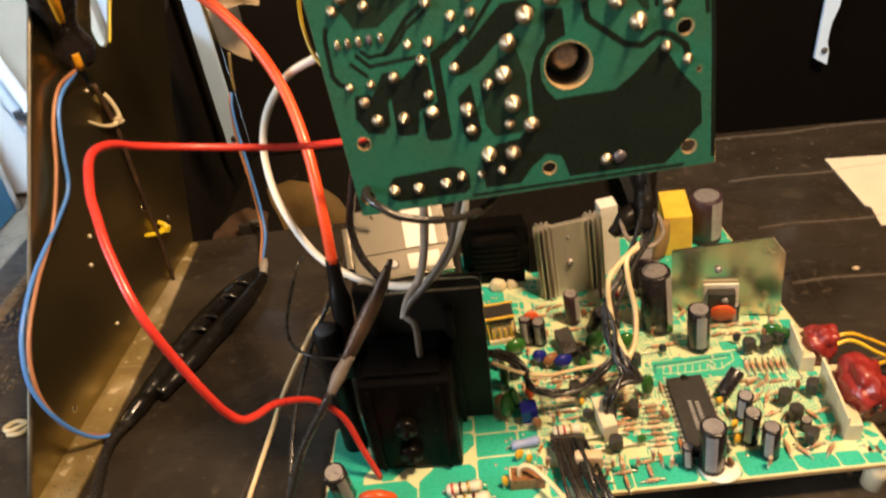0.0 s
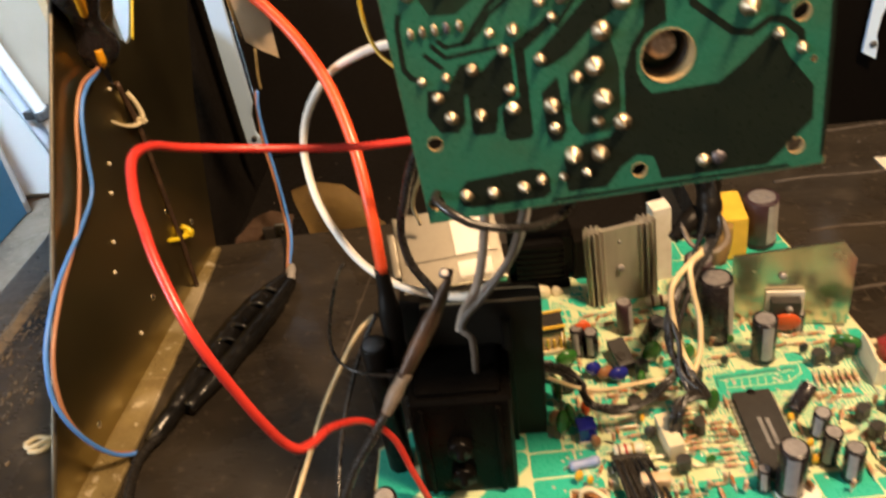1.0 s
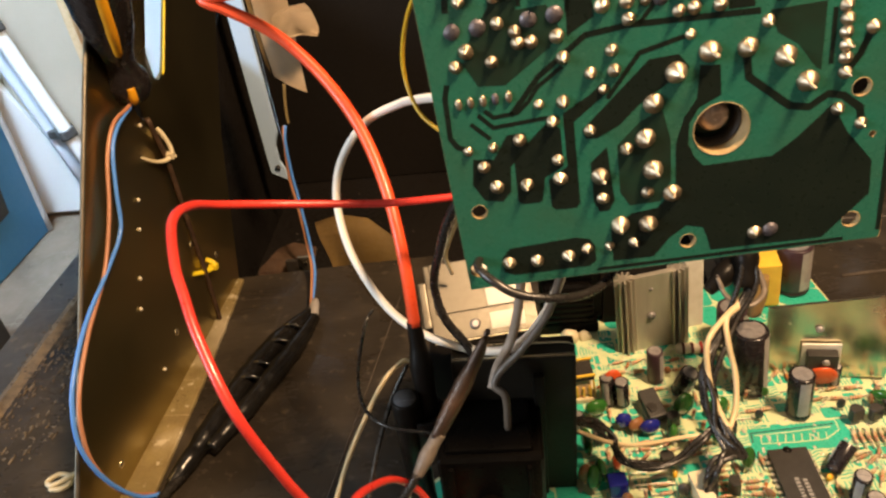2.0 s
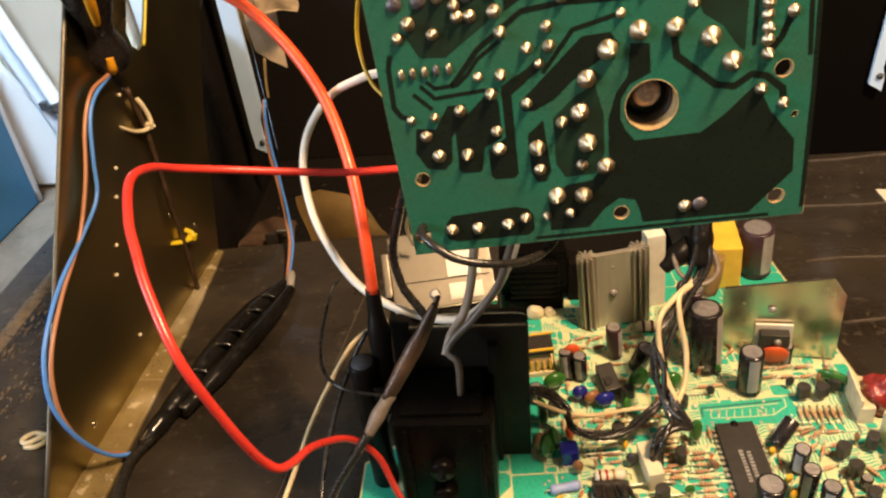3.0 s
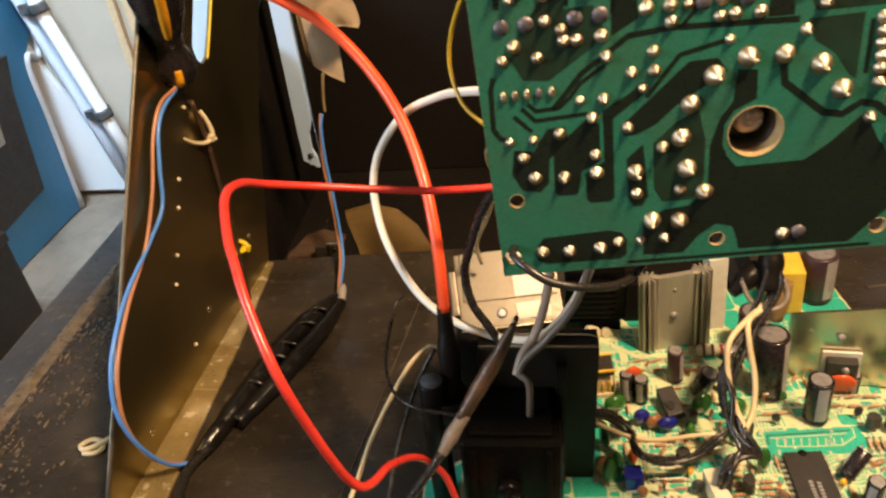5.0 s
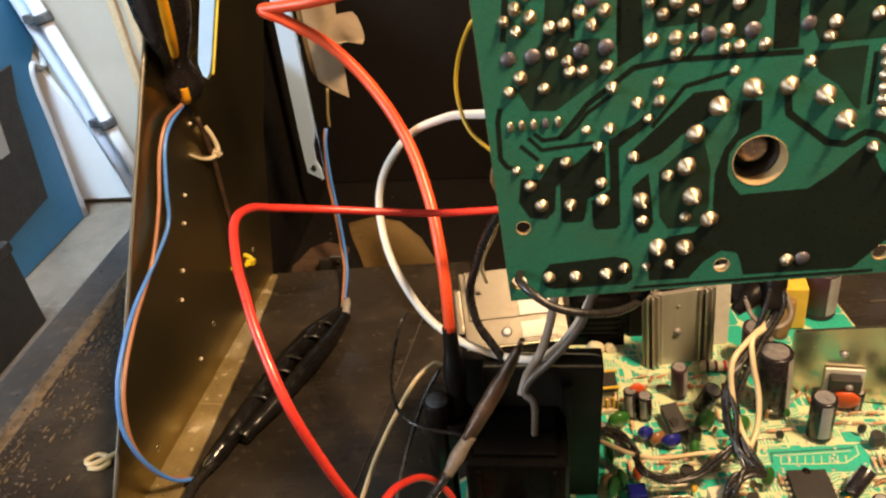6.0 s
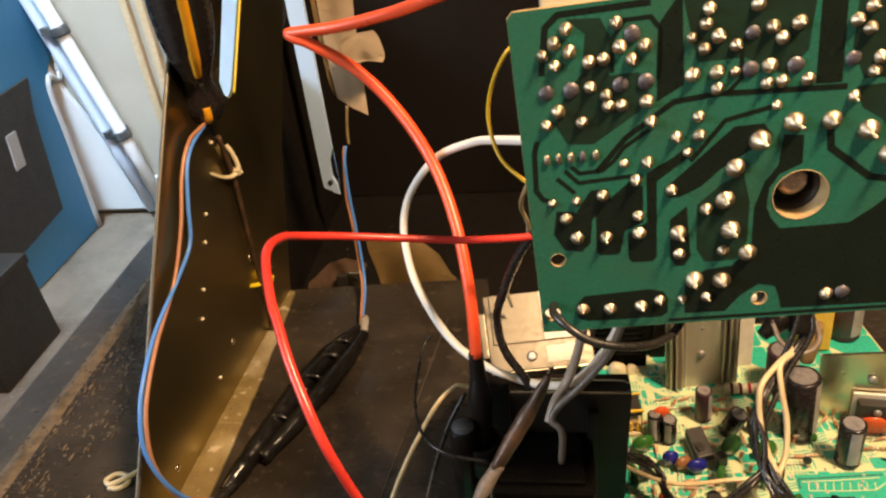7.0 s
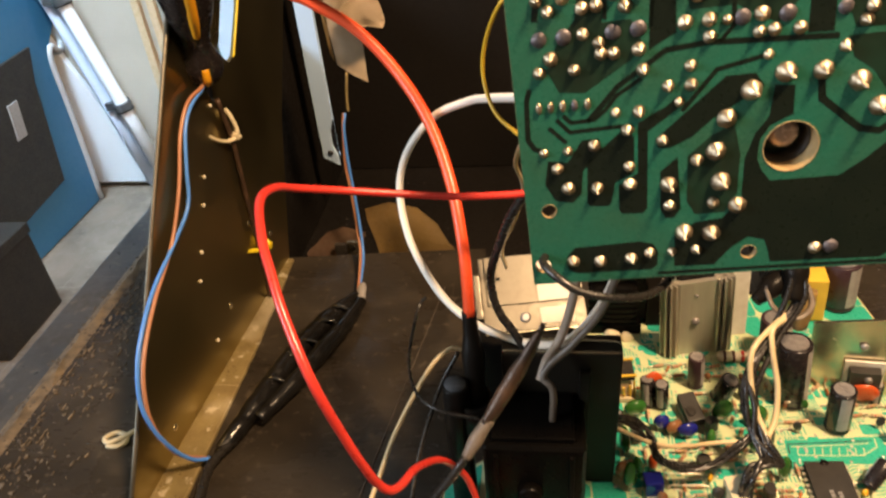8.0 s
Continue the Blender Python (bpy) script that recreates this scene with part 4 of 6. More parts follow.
# a dry white flux stain round a leaking capacitor
part("residue", lathe([(0.0074, 0.0), (0.0072, 0.0005), (0.006, 0.0008), (0.0, 0.0009)], 18, Matrix.Translation((0.0925, 0.1735, 0.00012)) @ Matrix.Diagonal((1, 0.8, 1, 1))), WHITE_CER, main, "white crusty residue")


TAKEN = []
LEAN = Matrix.Rotation(radians(-4.5), 4, "Y")  # the parts all stand a little aslant


def placed(ob, x, y, turn=0.0, lean=0.0, lean_to=0.0, z=0.0):
    TAKEN.append((x, y))
    ob.matrix_basis = Matrix.Translation((x * 1e-3, y * 1e-3, z)) @ LEAN @ Matrix.Rotation(radians(lean_to), 4, "Z") @ Matrix.Rotation(radians(lean), 4, "X") @ Matrix.Rotation(radians(turn), 4, "Z")
    return ob


def can(x, y, d, h, material=None, turn=200, lean=0.0, lean_to=0.0, z=0.0004, label="black electrolytic capacitor with a grey stripe"):
    """An upright capacitor: crimped sleeve, scored metal top, printed stripe."""
    r, h = d * 0.5e-3, h * 1e-3
    e = min(0.0008, r * 0.2)
    ob = part("capacitor", lathe([(r * 0.86, 0.0), (r, e), (r, e * 2.2), (r * 0.93, e * 3), (r, e * 4), (r, h - e * 0.45), (r * 0.96, h - e * 0.1), (r * 0.80, h)], 24), material or SLEEVE, main, label)
    top = lathe([(r * 0.79, h - 0.0002), (r * 0.77, h + 0.0002), (0.0, h + 0.0002)], 24, soft=False)
    for a in range(2):
        box(top, -r * 0.6, r * 0.6, -0.00016, 0.00016, h + 0.00015, h + 0.0004, Matrix.Rotation(radians(90 * a + 20), 4, "Z"))
    t = part("metal_top", top, CAPTOP, ob, "scored metal top")
    bm = bmesh.new()
    rows = []
    for i in range(7):
        a = radians(-25 + 8.4 * i)
        rows.append([bm.verts.new(((r + 0.00012) * math.cos(a), (r + 0.00012) * math.sin(a), k)) for k in (e * 4, h - e * 1.3)])
    for a, b in zip(rows, rows[1:]):
        bm.faces.new((a[0], b[0], b[1], a[1])).smooth = True
    box(bm, r + 0.0001, r + 0.00022, -r * 0.09, r * 0.09, h * 0.35, h * 0.6)
    s = part("stripe", bm, STRIPE, ob, "grey polarity stripe")
    return placed(ob, x, y, turn, lean, lean_to, z)


def bead(x, y, w, h, d, material, turn=0.0, lean=0.0, lean_to=0.0, label="", lift=1.5):
    """A dipped component: a lens-shaped body on two wire legs."""
    bm = bmesh.new()
    bmesh.ops.create_uvsphere(bm, u_segments=18, v_segments=12, radius=0.5, matrix=Matrix.Translation((0, 0, (lift + h * 0.5) * 1e-3)) @ Matrix.Diagonal((w * 1e-3, d * 1e-3, h * 1e-3, 1)))
    for q in bm.verts:
        q.co += Vector((1, 0.6, 1)) * 0.00035 * noise.noise(q.co * 260)
    ob = part("dipped_capacitor", smooth(bm), material, main, label)
    legs = bmesh.new()
    for s in (-1, 1):
        lathe([(0.0003, 0), (0.0003, (lift + h * 0.35) * 1e-3)], 6, Matrix.Translation((s * w * 0.27e-3, 0, 0)), legs)
    part("leg_pair", legs, LEAD, ob, "tinned wire legs")
    return placed(ob, x, y, turn, lean, lean_to)


RES = {}


def resistor(x, y, length=6.3, d=2.3, turn=0.0, body=None, bands=(BAND_BROWN, BAND_RED, BAND_GOLD), span=None, z=None, label="small banded resistor"):
    """A lying resistor: dumb-bell body, colour bands, bent leads."""
    body = body or RES_TAN
    key = (length, d, body.name, tuple(b.name for b in bands), span)
    lie = Matrix.Rotation(radians(90), 4, "Y")
    if key not in RES:
        r, l = d * 0.5e-3, length * 1e-3
        ob = part("resistor", lathe([(0.0, -l / 2), (r * 0.7, -l / 2), (r, -l * 0.42), (r, -l * 0.28), (r * 0.86, -l * 0.22), (r * 0.86, l * 0.22), (r, l * 0.28), (r, l * 0.42), (r * 0.7, l / 2), (0.0, l / 2)], 12, lie), body, main, label)
        for i, b in enumerate(bands):
            c = (-0.33 + 0.22 * i) * l if i < 3 else 0.36 * l
            part("band", lathe([(r * 1.03, c - l * 0.035), (r * 1.03, c + l * 0.035)], 12, lie), b, ob, "colour band")
        sp = (span or length + 3.5) * 0.5e-3
        bm = bmesh.new()
        for s in (-1, 1):
            tube([Vector((s * l * 0.45, 0, 0)), Vector((s * (sp - 0.0007), 0, 0)), Vector((s * sp, 0, -0.0006)), Vector((s * sp, 0, -r - 0.0007))], 0.0003, 6, 3, bm)
        part("lead", bm, LEAD, ob, "bent tinned leads")
        RES[key] = ob
    else:
        ob = again(RES[key], main, Matrix())
    return placed(ob, x, y, turn, z=(d * 0.5e-3 + 0.0005 if z is None else z))


def halfround(x, y, w=4.8, h=5.0, turn=0.0, lift=2.5, lean=0.0):
    """A small black transistor: half-round body on three legs."""
    r = w * 0.5e-3
    prof = [(r * math.cos(radians(a)), r * math.sin(radians(a))) for a in range(-35, 216, 25)]
    bm = sheet(prof, lift * 1e-3, (lift + h) * 1e-3)
    bmesh.ops.bevel(bm, geom=[e for e in bm.edges if abs(e.verts[0].co.z - e.verts[1].co.z) < 1e-6 and e.verts[0].co.z > lift * 1.5e-3], offset=0.0003, segments=1, affect="EDGES")
    ob = part("transistor", bm, EPOXY, main, "small black transistor")
    legs = bmesh.new()
    for k in (-1, 0, 1):
        lathe([(0.00025, 0), (0.00025, lift * 1e-3)], 6, Matrix.Translation((k * 0.00127, 0, 0)), legs)
    part("lead", legs, LEAD, ob, "tinned legs")
    return placed(ob, x, y, turn, lean)


# integrated circuit, 28 pins
ic = part("integrated_circuit", block(-0.0069, 0.0069, -0.0182, 0.0182, 0.0006, 0.0044, 0.0004), EPOXY, main, "long black chip with two rows of pins")
part("notch", lathe([(0.0015, 0.0042), (0.0015, 0.00448), (0.0, 0.00448)], 16, Matrix.Translation((0, 0.0175, 0))), BLACK, ic, "end notch")
pin = None
for s in (-1, 1):
    for i in range(14):
        y = -0.01651 + 0.00254 * i
        if pin is None:
            bm = bmesh.new()
            box(bm, 0.0068, 0.0082, -0.0007, 0.0007, 0.0021, 0.0025)
            box(bm, 0.0078, 0.0082, -0.0007, 0.0007, 0.0008, 0.0021)
            box(bm, 0.0078, 0.0082, -0.0003, 0.0003, 0.0, 0.0008)
            pin = part("pin", bm, LEAD, ic)
            p = pin
        else:
            p = pin.copy()
            scene.collection.objects.link(p)
        p.matrix_basis = Matrix.Translation((0, y, 0)) @ Matrix.Rotation(0 if s > 0 else math.pi, 4, "Z")
for k, w in ((-0.0012, 0.0085), (0.0014, 0.0066)):
    bm = bmesh.new()
    q = -w
    while q < w * 0.6:
        l = rnd.uniform(0.0006, 0.0012)
        box(bm, k - 0.0007, k + 0.0007, q, q + l, 0.0044, 0.00447)
        q += l + 0.0005
    part("print_bar", bm, INK, ic, "pale worn print")
placed(ic, 90.6, 197.3)

# flyback transformer
fly = part("flyback_transformer", block(-0.027, 0.0132, 0.2055, 0.2155, 0.0, 0.0660, 0.0012), COREBLK, main, "large glossy black flyback transformer")
part("winding_case", block(-0.0330, 0.0008, 0.1815, 0.2053, 0.0, 0.047, 0.003, 3), POTTED, fly)
part("potting_lid", block(-0.030, -0.003, 0.1840, 0.2050, 0.047, 0.0488, 0.001), POTTED, fly, "matt potted top")
part("core_bar", block(-0.0265, 0.0126, 0.2058, 0.2066, 0.0656, 0.0666, 0.0003), ZINC, fly, "steel core clip")
part("core_bar", tube(mm([(-26, 212.0, 66.3), (-10, 211.6, 66.7), (2, 211.2, 67.0), (11, 211.0, 66.8), (13.0, 211.0, 64.5)]), 0.0005, 8, 5), ZINC, fly, "steel core clip")
for z in (0.012, 0.026):
    part("control_knob", lathe([(0.0042, 0), (0.0042, 0.003), (0.0036, 0.0036), (0.0013, 0.0036), (0.0013, 0.006), (0.0, 0.006)], 18, Matrix.Translation((-0.0175, 0.1815, z)) @ Matrix.Rotation(radians(90), 4, "X")), POTTED, fly, "black control knob")
for x in (-0.0285, -0.0040):
    part("rib", block(x - 0.0008, x + 0.0008, 0.1802, 0.1816, 0.002, 0.044, 0.0003), POTTED, fly)
part("cup", lathe([(0.0066, 0.040), (0.0066, 0.052), (0.0060, 0.0525), (0.0054, 0.051), (0.0, 0.051)], 24, Matrix.Translation((-0.0365, 0.1985, 0))), BLACK, fly, "black lead cup")

part("socket_frame", block(-0.0010, 0.0026, 0.2030, 0.2055, 0.0, 0.0600, 0.0006), BLACK, fly)
post = part("lead_post", lathe([(0.0046, 0.0), (0.0046, 0.0600), (0.0043, 0.0608), (0.0038, 0.0608)], 20, Matrix.Translation((-0.0420, 0.1960, 0))), BLACK, fly)
part("metal_top", lathe([(0.0038, 0.0606), (0.0036, 0.0611), (0.0, 0.0611)], 20, Matrix.Translation((-0.0420, 0.1960, 0))), BATTEN, post, "dull grey end")

# heat sinks
sink = part("heat_sink", block(-0.0098, 0.0098, -0.0012, 0.0012, 0.0, 0.0408, 0.0003), ALU, main, "grey extruded aluminium heat sink")
for cx in (-0.0112, 0.0116):
    for a in range(10):
        m = Matrix.Translation((cx, 0.0003, 0)) @ Matrix.Rotation(radians(36 * a + 10), 4, "Z")
        bm = bmesh.new()
        box(bm, 0.0, 0.0041 + 0.0004 * (a % 2), -0.0004, 0.0004, 0.0, 0.0413, m)
        part("fin", bm, ALU, sink)
part("screw", lathe([(0.0017, 0), (0.0017, 0.001), (0.001, 0.0015), (0.0, 0.0015)], 14, Matrix.Translation((-0.0005, -0.0012, 0.0195)) @ Matrix.Rotation(radians(90), 4, "X")), CAPTOP, sink, "bright screw")
part("rivet", lathe([(0.0008, 0), (0.0008, 0.0004), (0.0, 0.0006)], 10, Matrix.Translation((-0.0002, -0.0012, 0.0335)) @ Matrix.Rotation(radians(90), 4, "X")), CAPTOP, sink)
placed(sink, 55.2, 278.6, 8)
plate = part("heat_sink", sheet([(-0.0225, 0.001), (0.0225, 0.0), (0.0225, 0.0335), (0.0170, 0.0420), (-0.0218, 0.0362), (-0.0225, 0.0355)], 0, 0.0013), ZINC, main, "bright flat steel heat sink plate")
plate.matrix_basis = Matrix.Translation((0.1192, 0.2560, 0)) @ LEAN @ Matrix.Rotation(radians(-11), 4, "Z") @ Matrix.Rotation(radians(90), 4, "X")
part("screw", lathe([(0.0016, 0), (0.0016, 0.0008), (0.0, 0.0016)], 14, Matrix.Translation((-0.0035, 0.0262, 0.0016))), CAPTOP, plate, "bright screw")
power = part("power_transistor", block(-0.0056, 0.0056, -0.0060, -0.0018, 0.003, 0.0168, 0.0006), EPOXY, main, "black power transistor with a metal tab")
part("tab", block(-0.0072, 0.0072, -0.0017, -0.0005, 0.003, 0.0188, 0.0003), WHITE_CER, power, "pale insulating tab")
part("screw", lathe([(0.0015, 0), (0.0015, 0.0008), (0.0, 0.0014)], 12, Matrix.Translation((0.001, -0.0060, 0.0135)) @ Matrix.Rotation(radians(90), 4, "X")), CAPTOP, power, "bright screw")
placed(power, 116.8, 255.0, -11)

# capacitors
can(89.8, 174.5, 9.0, 22.5, turn=250)
can(82.0, 175.5, 4.4, 10.0, turn=250, lean=-6)
can(108.0, 196.5, 5.8, 13.0, turn=230, lean=4)
can(106.6, 185.0, 6.0, 16.5, turn=230, lean=2)
can(111.3, 178.0, 6.3, 15.0, turn=240, lean=-3)
can(102.5, 205.5, 5.8, 11.5, turn=200, lean=-58, lean_to=-52, z=0.0030)
can(102.0, 235.3, 9.3, 21.5, turn=270)
can(88.2, 249.6, 13.2, 31.5, turn=285, lean=-2, lean_to=40)
can(121.2, 249.6, 4.4, 10.0, turn=250)
can(52.0, 257.0, 6.6, 17.0, PURPLE, 320, label="dark plum electrolytic capacitor")
can(60.0, 250.0, 7.4, 13.5, turn=250, lean=20, lean_to=60)
can(88.5, 276.0, 13.0, 22.0, PURPLE, 320, label="dark plum electrolytic capacitor")
can(127.0, 313.0, 15.5, 26.0, PURPLE, 300, label="large dark plum electrolytic capacitor")
can(-43.0, 171.5, 8.0, 21.0, turn=290, lean=14, lean_to=20, label="leaning black electrolytic capacitor with a grey stripe")
can(36.0, 244.6, 5.8, 14.0, turn=250, lean=4)
can(30.6, 244.8, 5.8, 14.0, turn=250, lean=-6)
can(17.0, 232.0, 5.0, 9.0, turn=250)
can(128.0, 189.0, 4.0, 5.0, turn=250)
for x, y, w in ((105, 209, 3.0), (101, 203, 3.0), (103, 191, 3.4), (102, 184, 4.4), (22, 183, 4.0)):
    bead(x, y, w, w * 1.1, 2.2, AMBER, 40, label="amber bead capacitor")
bead(135, 238.5, 12.5, 9.0, 4.6, GREENCAP, -30, 25, label="glossy green film capacitor")
bead(115.8, 249.6, 11.8, 10.0, 3.4, ORANGE, -10, 8, label="orange disc capacitor")
bead(-29.0, 168.0, 14.5, 12.0, 5.4, ORANGE, -5, 22, label="large orange dipped capacitor leaning forward")
bead(59, 237.5, 9.0, 10.0, 5.0, GREENCAP, 20, label="glossy green film capacitor")
bead(72, 236.0, 8.0, 9.0, 5.0, GREENCAP, 10, label="glossy green film capacitor")
bead(25, 239.0, 9.5, 7.5, 5.0, GREENCAP, 15, label="glossy green film capacitor")
bead(19, 219.0, 4.0, 12.0, 7.0, GREENCAP, 15, -8, label="thin green film capacitor")
bead(19.5, 203.5, 7.0, 12.0, 5.0, GREENCAP, 60, label="green film capacitor")
bead(75, 209.0, 5.0, 12.0, 3.6, GREENCAP, 15, label="green film capacitor")
bead(33.5, 253.0, 5.0, 9.0, 4.0, GREENCAP, 15, label="green film capacitor")
bead(33.4, 248.0, 7.4, 7.6, 3.4, ORANGE, 10, label="small orange disc capacitor", lift=9.0)
bead(34.5, 232.0, 6.4, 7.0, 4.6, BLUECAP, 10, label="glossy blue capacitor")
bead(44.0, 228.5, 8.2, 6.5, 4.6, BLUECAP, 10, label="glossy blue capacitor")
bead(39.0, 230.0, 7.0, 6.0, 4.0, BROWNCAP, 30, label="brown dipped capacitor")
bead(28.5, 211.5, 3.6, 8.0, 3.2, ORANGE, 0, label="small orange capacitor")
part_blue = part("trimmer", block(-0.0034, 0.0034, -0.003, 0.003, 0.0005, 0.0085, 0.0008), BLUECAP, main, "blue adjustable part with a pale foot")
part("foot", block(-0.0033, 0.0033, -0.0031, 0.0029, 0.0, 0.0016, 0.0002), WHITE_CER, part_blue)
placed(part_blue, 27.5, 202.0, 5)
for x, y, tn in ((125, 201, 30), (126, 193, 20), (127.5, 182, 40), (121, 229.5, 10), (128, 229.5, 20), (137, 205, 60), (47, 212, 20), (68, 200, 80), (58, 184, 10)):
    halfround(x, y, 5.2, 5.6, tn)

# lying chip
chip = part("integrated_circuit", block(-0.0034, 0.0034, -0.0065, 0.0065, 0.003, 0.0075, 0.0004), EPOXY, main, "small black chip standing on its pins")
part("pins", block(-0.0039, 0.0039, -0.0055, 0.0055, 0.0, 0.0032, 0.0), LEAD, chip)
placed(chip, 47.0, 240.0, 12, 12)

# yellow-cored coil, film block, ceramic block
coil = part("driver_coil", block(-0.0062, 0.0062, -0.0055, 0.0055, 0.0, 0.0025, 0.0004), NYLON, main, "small coil in an open yellow frame")
part("winding", block(-0.0050, 0.0050, -0.0040, 0.0046, 0.0025, 0.0125, 0.002, 3), COILBODY, coil, "pale wound coil")
for k in range(4):
    part("terminal", block(-0.0042 + 0.0026 * k, -0.0032 + 0.0026 * k, -0.0047, -0.0041, 0.0027, 0.0080 + 0.0008 * (k % 2), 0.0002), FILM_YEL, coil, "yellow terminal strip")
for x in (-0.0062, 0.0054):
    part("frame_post", block(x, x + 0.0008, -0.0050, -0.0042, 0.0025, 0.0125, 0.0002), FILM_YEL, coil, "yellow frame post")
part("core", block(-0.0062, 0.0062, -0.0050, 0.0050, 0.0125, 0.0150, 0.0004), BLACK_MATT, coil, "dark ferrite core")
for y in (-0.0052, 0.0044):
    part("frame_rail", block(-0.0068, 0.0068, y, y + 0.0009, 0.0145, 0.0156, 0.0002), FILM_YEL, coil, "yellow frame rail")
placed(coil, 19.5, 251.5, 3)
film = part("film_capacitor", block(-0.0066, 0.0066, -0.0120, 0.0120, 0.0008, 0.0240, 0.0008), FILM_YEL, main, "yellow box film capacitor")
placed(film, 111.5, 312.0, -6)
cer = part("power_resistor", block(-0.0042, 0.0042, -0.004, 0.004, 0.0, 0.0400, 0.0006), WHITE_CER, main, "white ceramic power resistor standing upright")
placed(cer, 75.5, 294.0, 8)
resistor(72.5, 272.5, 17.0, 5.2, -4, RES_WHITE, (BAND_BROWN, BAND_BROWN, BAND_RED), 22, label="large cream banded resistor")
resistor(1.0, 170.6, 13.0, 4.4, 3, RES_WHITE, (BAND_RED, BAND_BROWN, BAND_GOLD), 16, label="large cream banded resistor")
resistor(3.0, 165.0, 14.5, 5.0, 3, RES_WHITE, (BAND_BROWN, BAND_GOLD, BAND_BROWN), 18, label="large cream banded resistor")
resistor(24.5, 189.0, 11.0, 3.8, 8, RES_BLUE, (), 15, label="pale blue wound resistor")
resistor(41.0, 193.6, 11.0, 4.4, 2, RES_WHITE, (BAND_BROWN, BAND_RED, BAND_GOLD), 15, label="cream banded resistor")
part("module", block(0.0415, 0.0515, 0.1755, 0.1795, 0.0005, 0.0085, 0.0012), COILBODY, main, "tan ceramic module")
conn = part("wire_socket", block(0.0175, 0.0300, 0.1700, 0.1705, 0.0, 0.0056, 0.0002), BROWNCAP, main, "brown open socket with a cream wire")
part("inside", block(0.0182, 0.0293, 0.1706, 0.1755, 0.0, 0.0042, 0.0003), BROWNCAP, conn, "brown insert")
for x in (0.0175, 0.0294):
    part("cheek", block(x, x + 0.0006, 0.1706, 0.1760, 0.0, 0.0056, 0.0001), COILBODY, conn)
part("back_cheek", block(0.0182, 0.0293, 0.1756, 0.1761, 0.0, 0.0058, 0.0001), COILBODY, conn)
bead(16.0, 171.5, 2.6, 5.0, 2.2, AMBER, 30, label="amber bead capacitor")
choke = part("line_filter", block(0.0050, 0.0330, 0.2900, 0.3120, 0.0, 0.0060, 0.001), POTTED, main, "black wound line filter")
part("winding", block(0.0085, 0.0300, 0.2895, 0.3080, 0.0060, 0.0270, 0.005, 4), POTTED, choke, "dark wound coil")
for k in range(6):
    part("turn", block(0.0080, 0.0305, 0.2888, 0.3085, 0.0078 + 0.0032 * k, 0.0096 + 0.0032 * k, 0.0007), POTTED, choke)
part("core", block(0.0040, 0.0340, 0.2940, 0.3040, 0.0272, 0.0310, 0.0012), POTTED, choke, "dark ferrite core")
for x in (0.0050, 0.0300):
    part("core_leg", block(x - 0.0018, x + 0.0050, 0.2940, 0.3040, 0.0061, 0.0271, 0.0008), POTTED, choke)
# plain black blocks added to darken the shaded gaps behind transformer and filter
part("relay_block", block(-0.0355, -0.002, 0.2165, 0.2330, 0.0, 0.0600, 0.001), BLACK, main, "added black block in place of shade")
part("relay_block", block(-0.010, 0.0020, 0.282, 0.301, 0.0, 0.027, 0.001), BLACK, main, "added black block in place of shade")
part("relay_block", block(0.0355, 0.0425, 0.296, 0.308, 0.0, 0.022, 0.001), BLACK, main, "added black block in place of shade")
for x, y, w, t in ((19, 285.5, 8.5, 6.0), (26, 286.5, 6.0, 4.0)):
    bm = bmesh.new()
    bmesh.ops.create_icosphere(bm, subdivisions=3, radius=1.0, matrix=Matrix.Translation((x * 1e-3, y * 1e-3, t * 0.3e-3)) @ Matrix.Diagonal((w * 0.5e-3, w * 0.35e-3, t * 0.7e-3, 1)))
    for q in bm.verts:
        q.co += q.normal * 0.0007 * noise.noise(q.co * 420)
    part("glue_blob", smooth(bm), NYLON, main, "dried cream glue")

bead(17.0, 206.5, 6.0, 9.0, 5.0, BROWNCAP, 20, label="brown dipped capacitor")
bead(22.5, 208.0, 3.6, 13.0, 6.0, GREENCAP, 25, 10, label="thin green film capacitor")
bead(52.0, 224.0, 6.5, 8.0, 4.0, GREENCAP, 70, label="green film capacitor")
bead(30.0, 196.5, 4.0, 6.0, 3.2, BROWNCAP, 0, label="brown dipped capacitor")
bead(50.0, 199.5, 4.4, 6.0, 3.4, EPOXY, 0, label="black dipped capacitor")
halfround(53.5, 230.5, 5.0, 6.0, 30)
halfround(24.0, 224.5, 5.0, 6.0, 10)
# ranks of small resistors
for i in range(7):
    resistor(117.5 + 2.45 * i, 221.5, 4.6, 1.5, 84 + (i % 3) * 3, (RES_TAN, RES_PINK)[i % 2], span=9)
for i in range(9):
    resistor(64.5 + (i % 2) * 0.8, 214 - 2.6 * i, 4.6, 1.5, 3 + (i % 4) * 2, (RES_PINK, RES_TAN, RES_PINK)[i % 3], span=9.5)
for i in range(8):
    resistor(75.0 - (i % 2) * 0.8, 204 - 2.7 * i, 4.6, 1.5, 4 - (i % 3) * 3, (RES_TAN, RES_PINK)[i % 2], span=9.5)
for i in range(5):
    resistor(42 + 0.5 * i, 215 - 3.6 * i, 4.6, 1.5, 6 * (i % 3), (RES_TAN, RES_PINK)[i % 2], span=9.5)
for i in range(9):
    resistor(113 + 3.2 * (i % 5), 214.0 - 8.6 * (i // 5) - 1.3 * (i % 3), 4.6, 1.5, 20 * (i % 4), (RES_TAN, RES_PINK, RES_TAN)[i % 3], span=8.5)
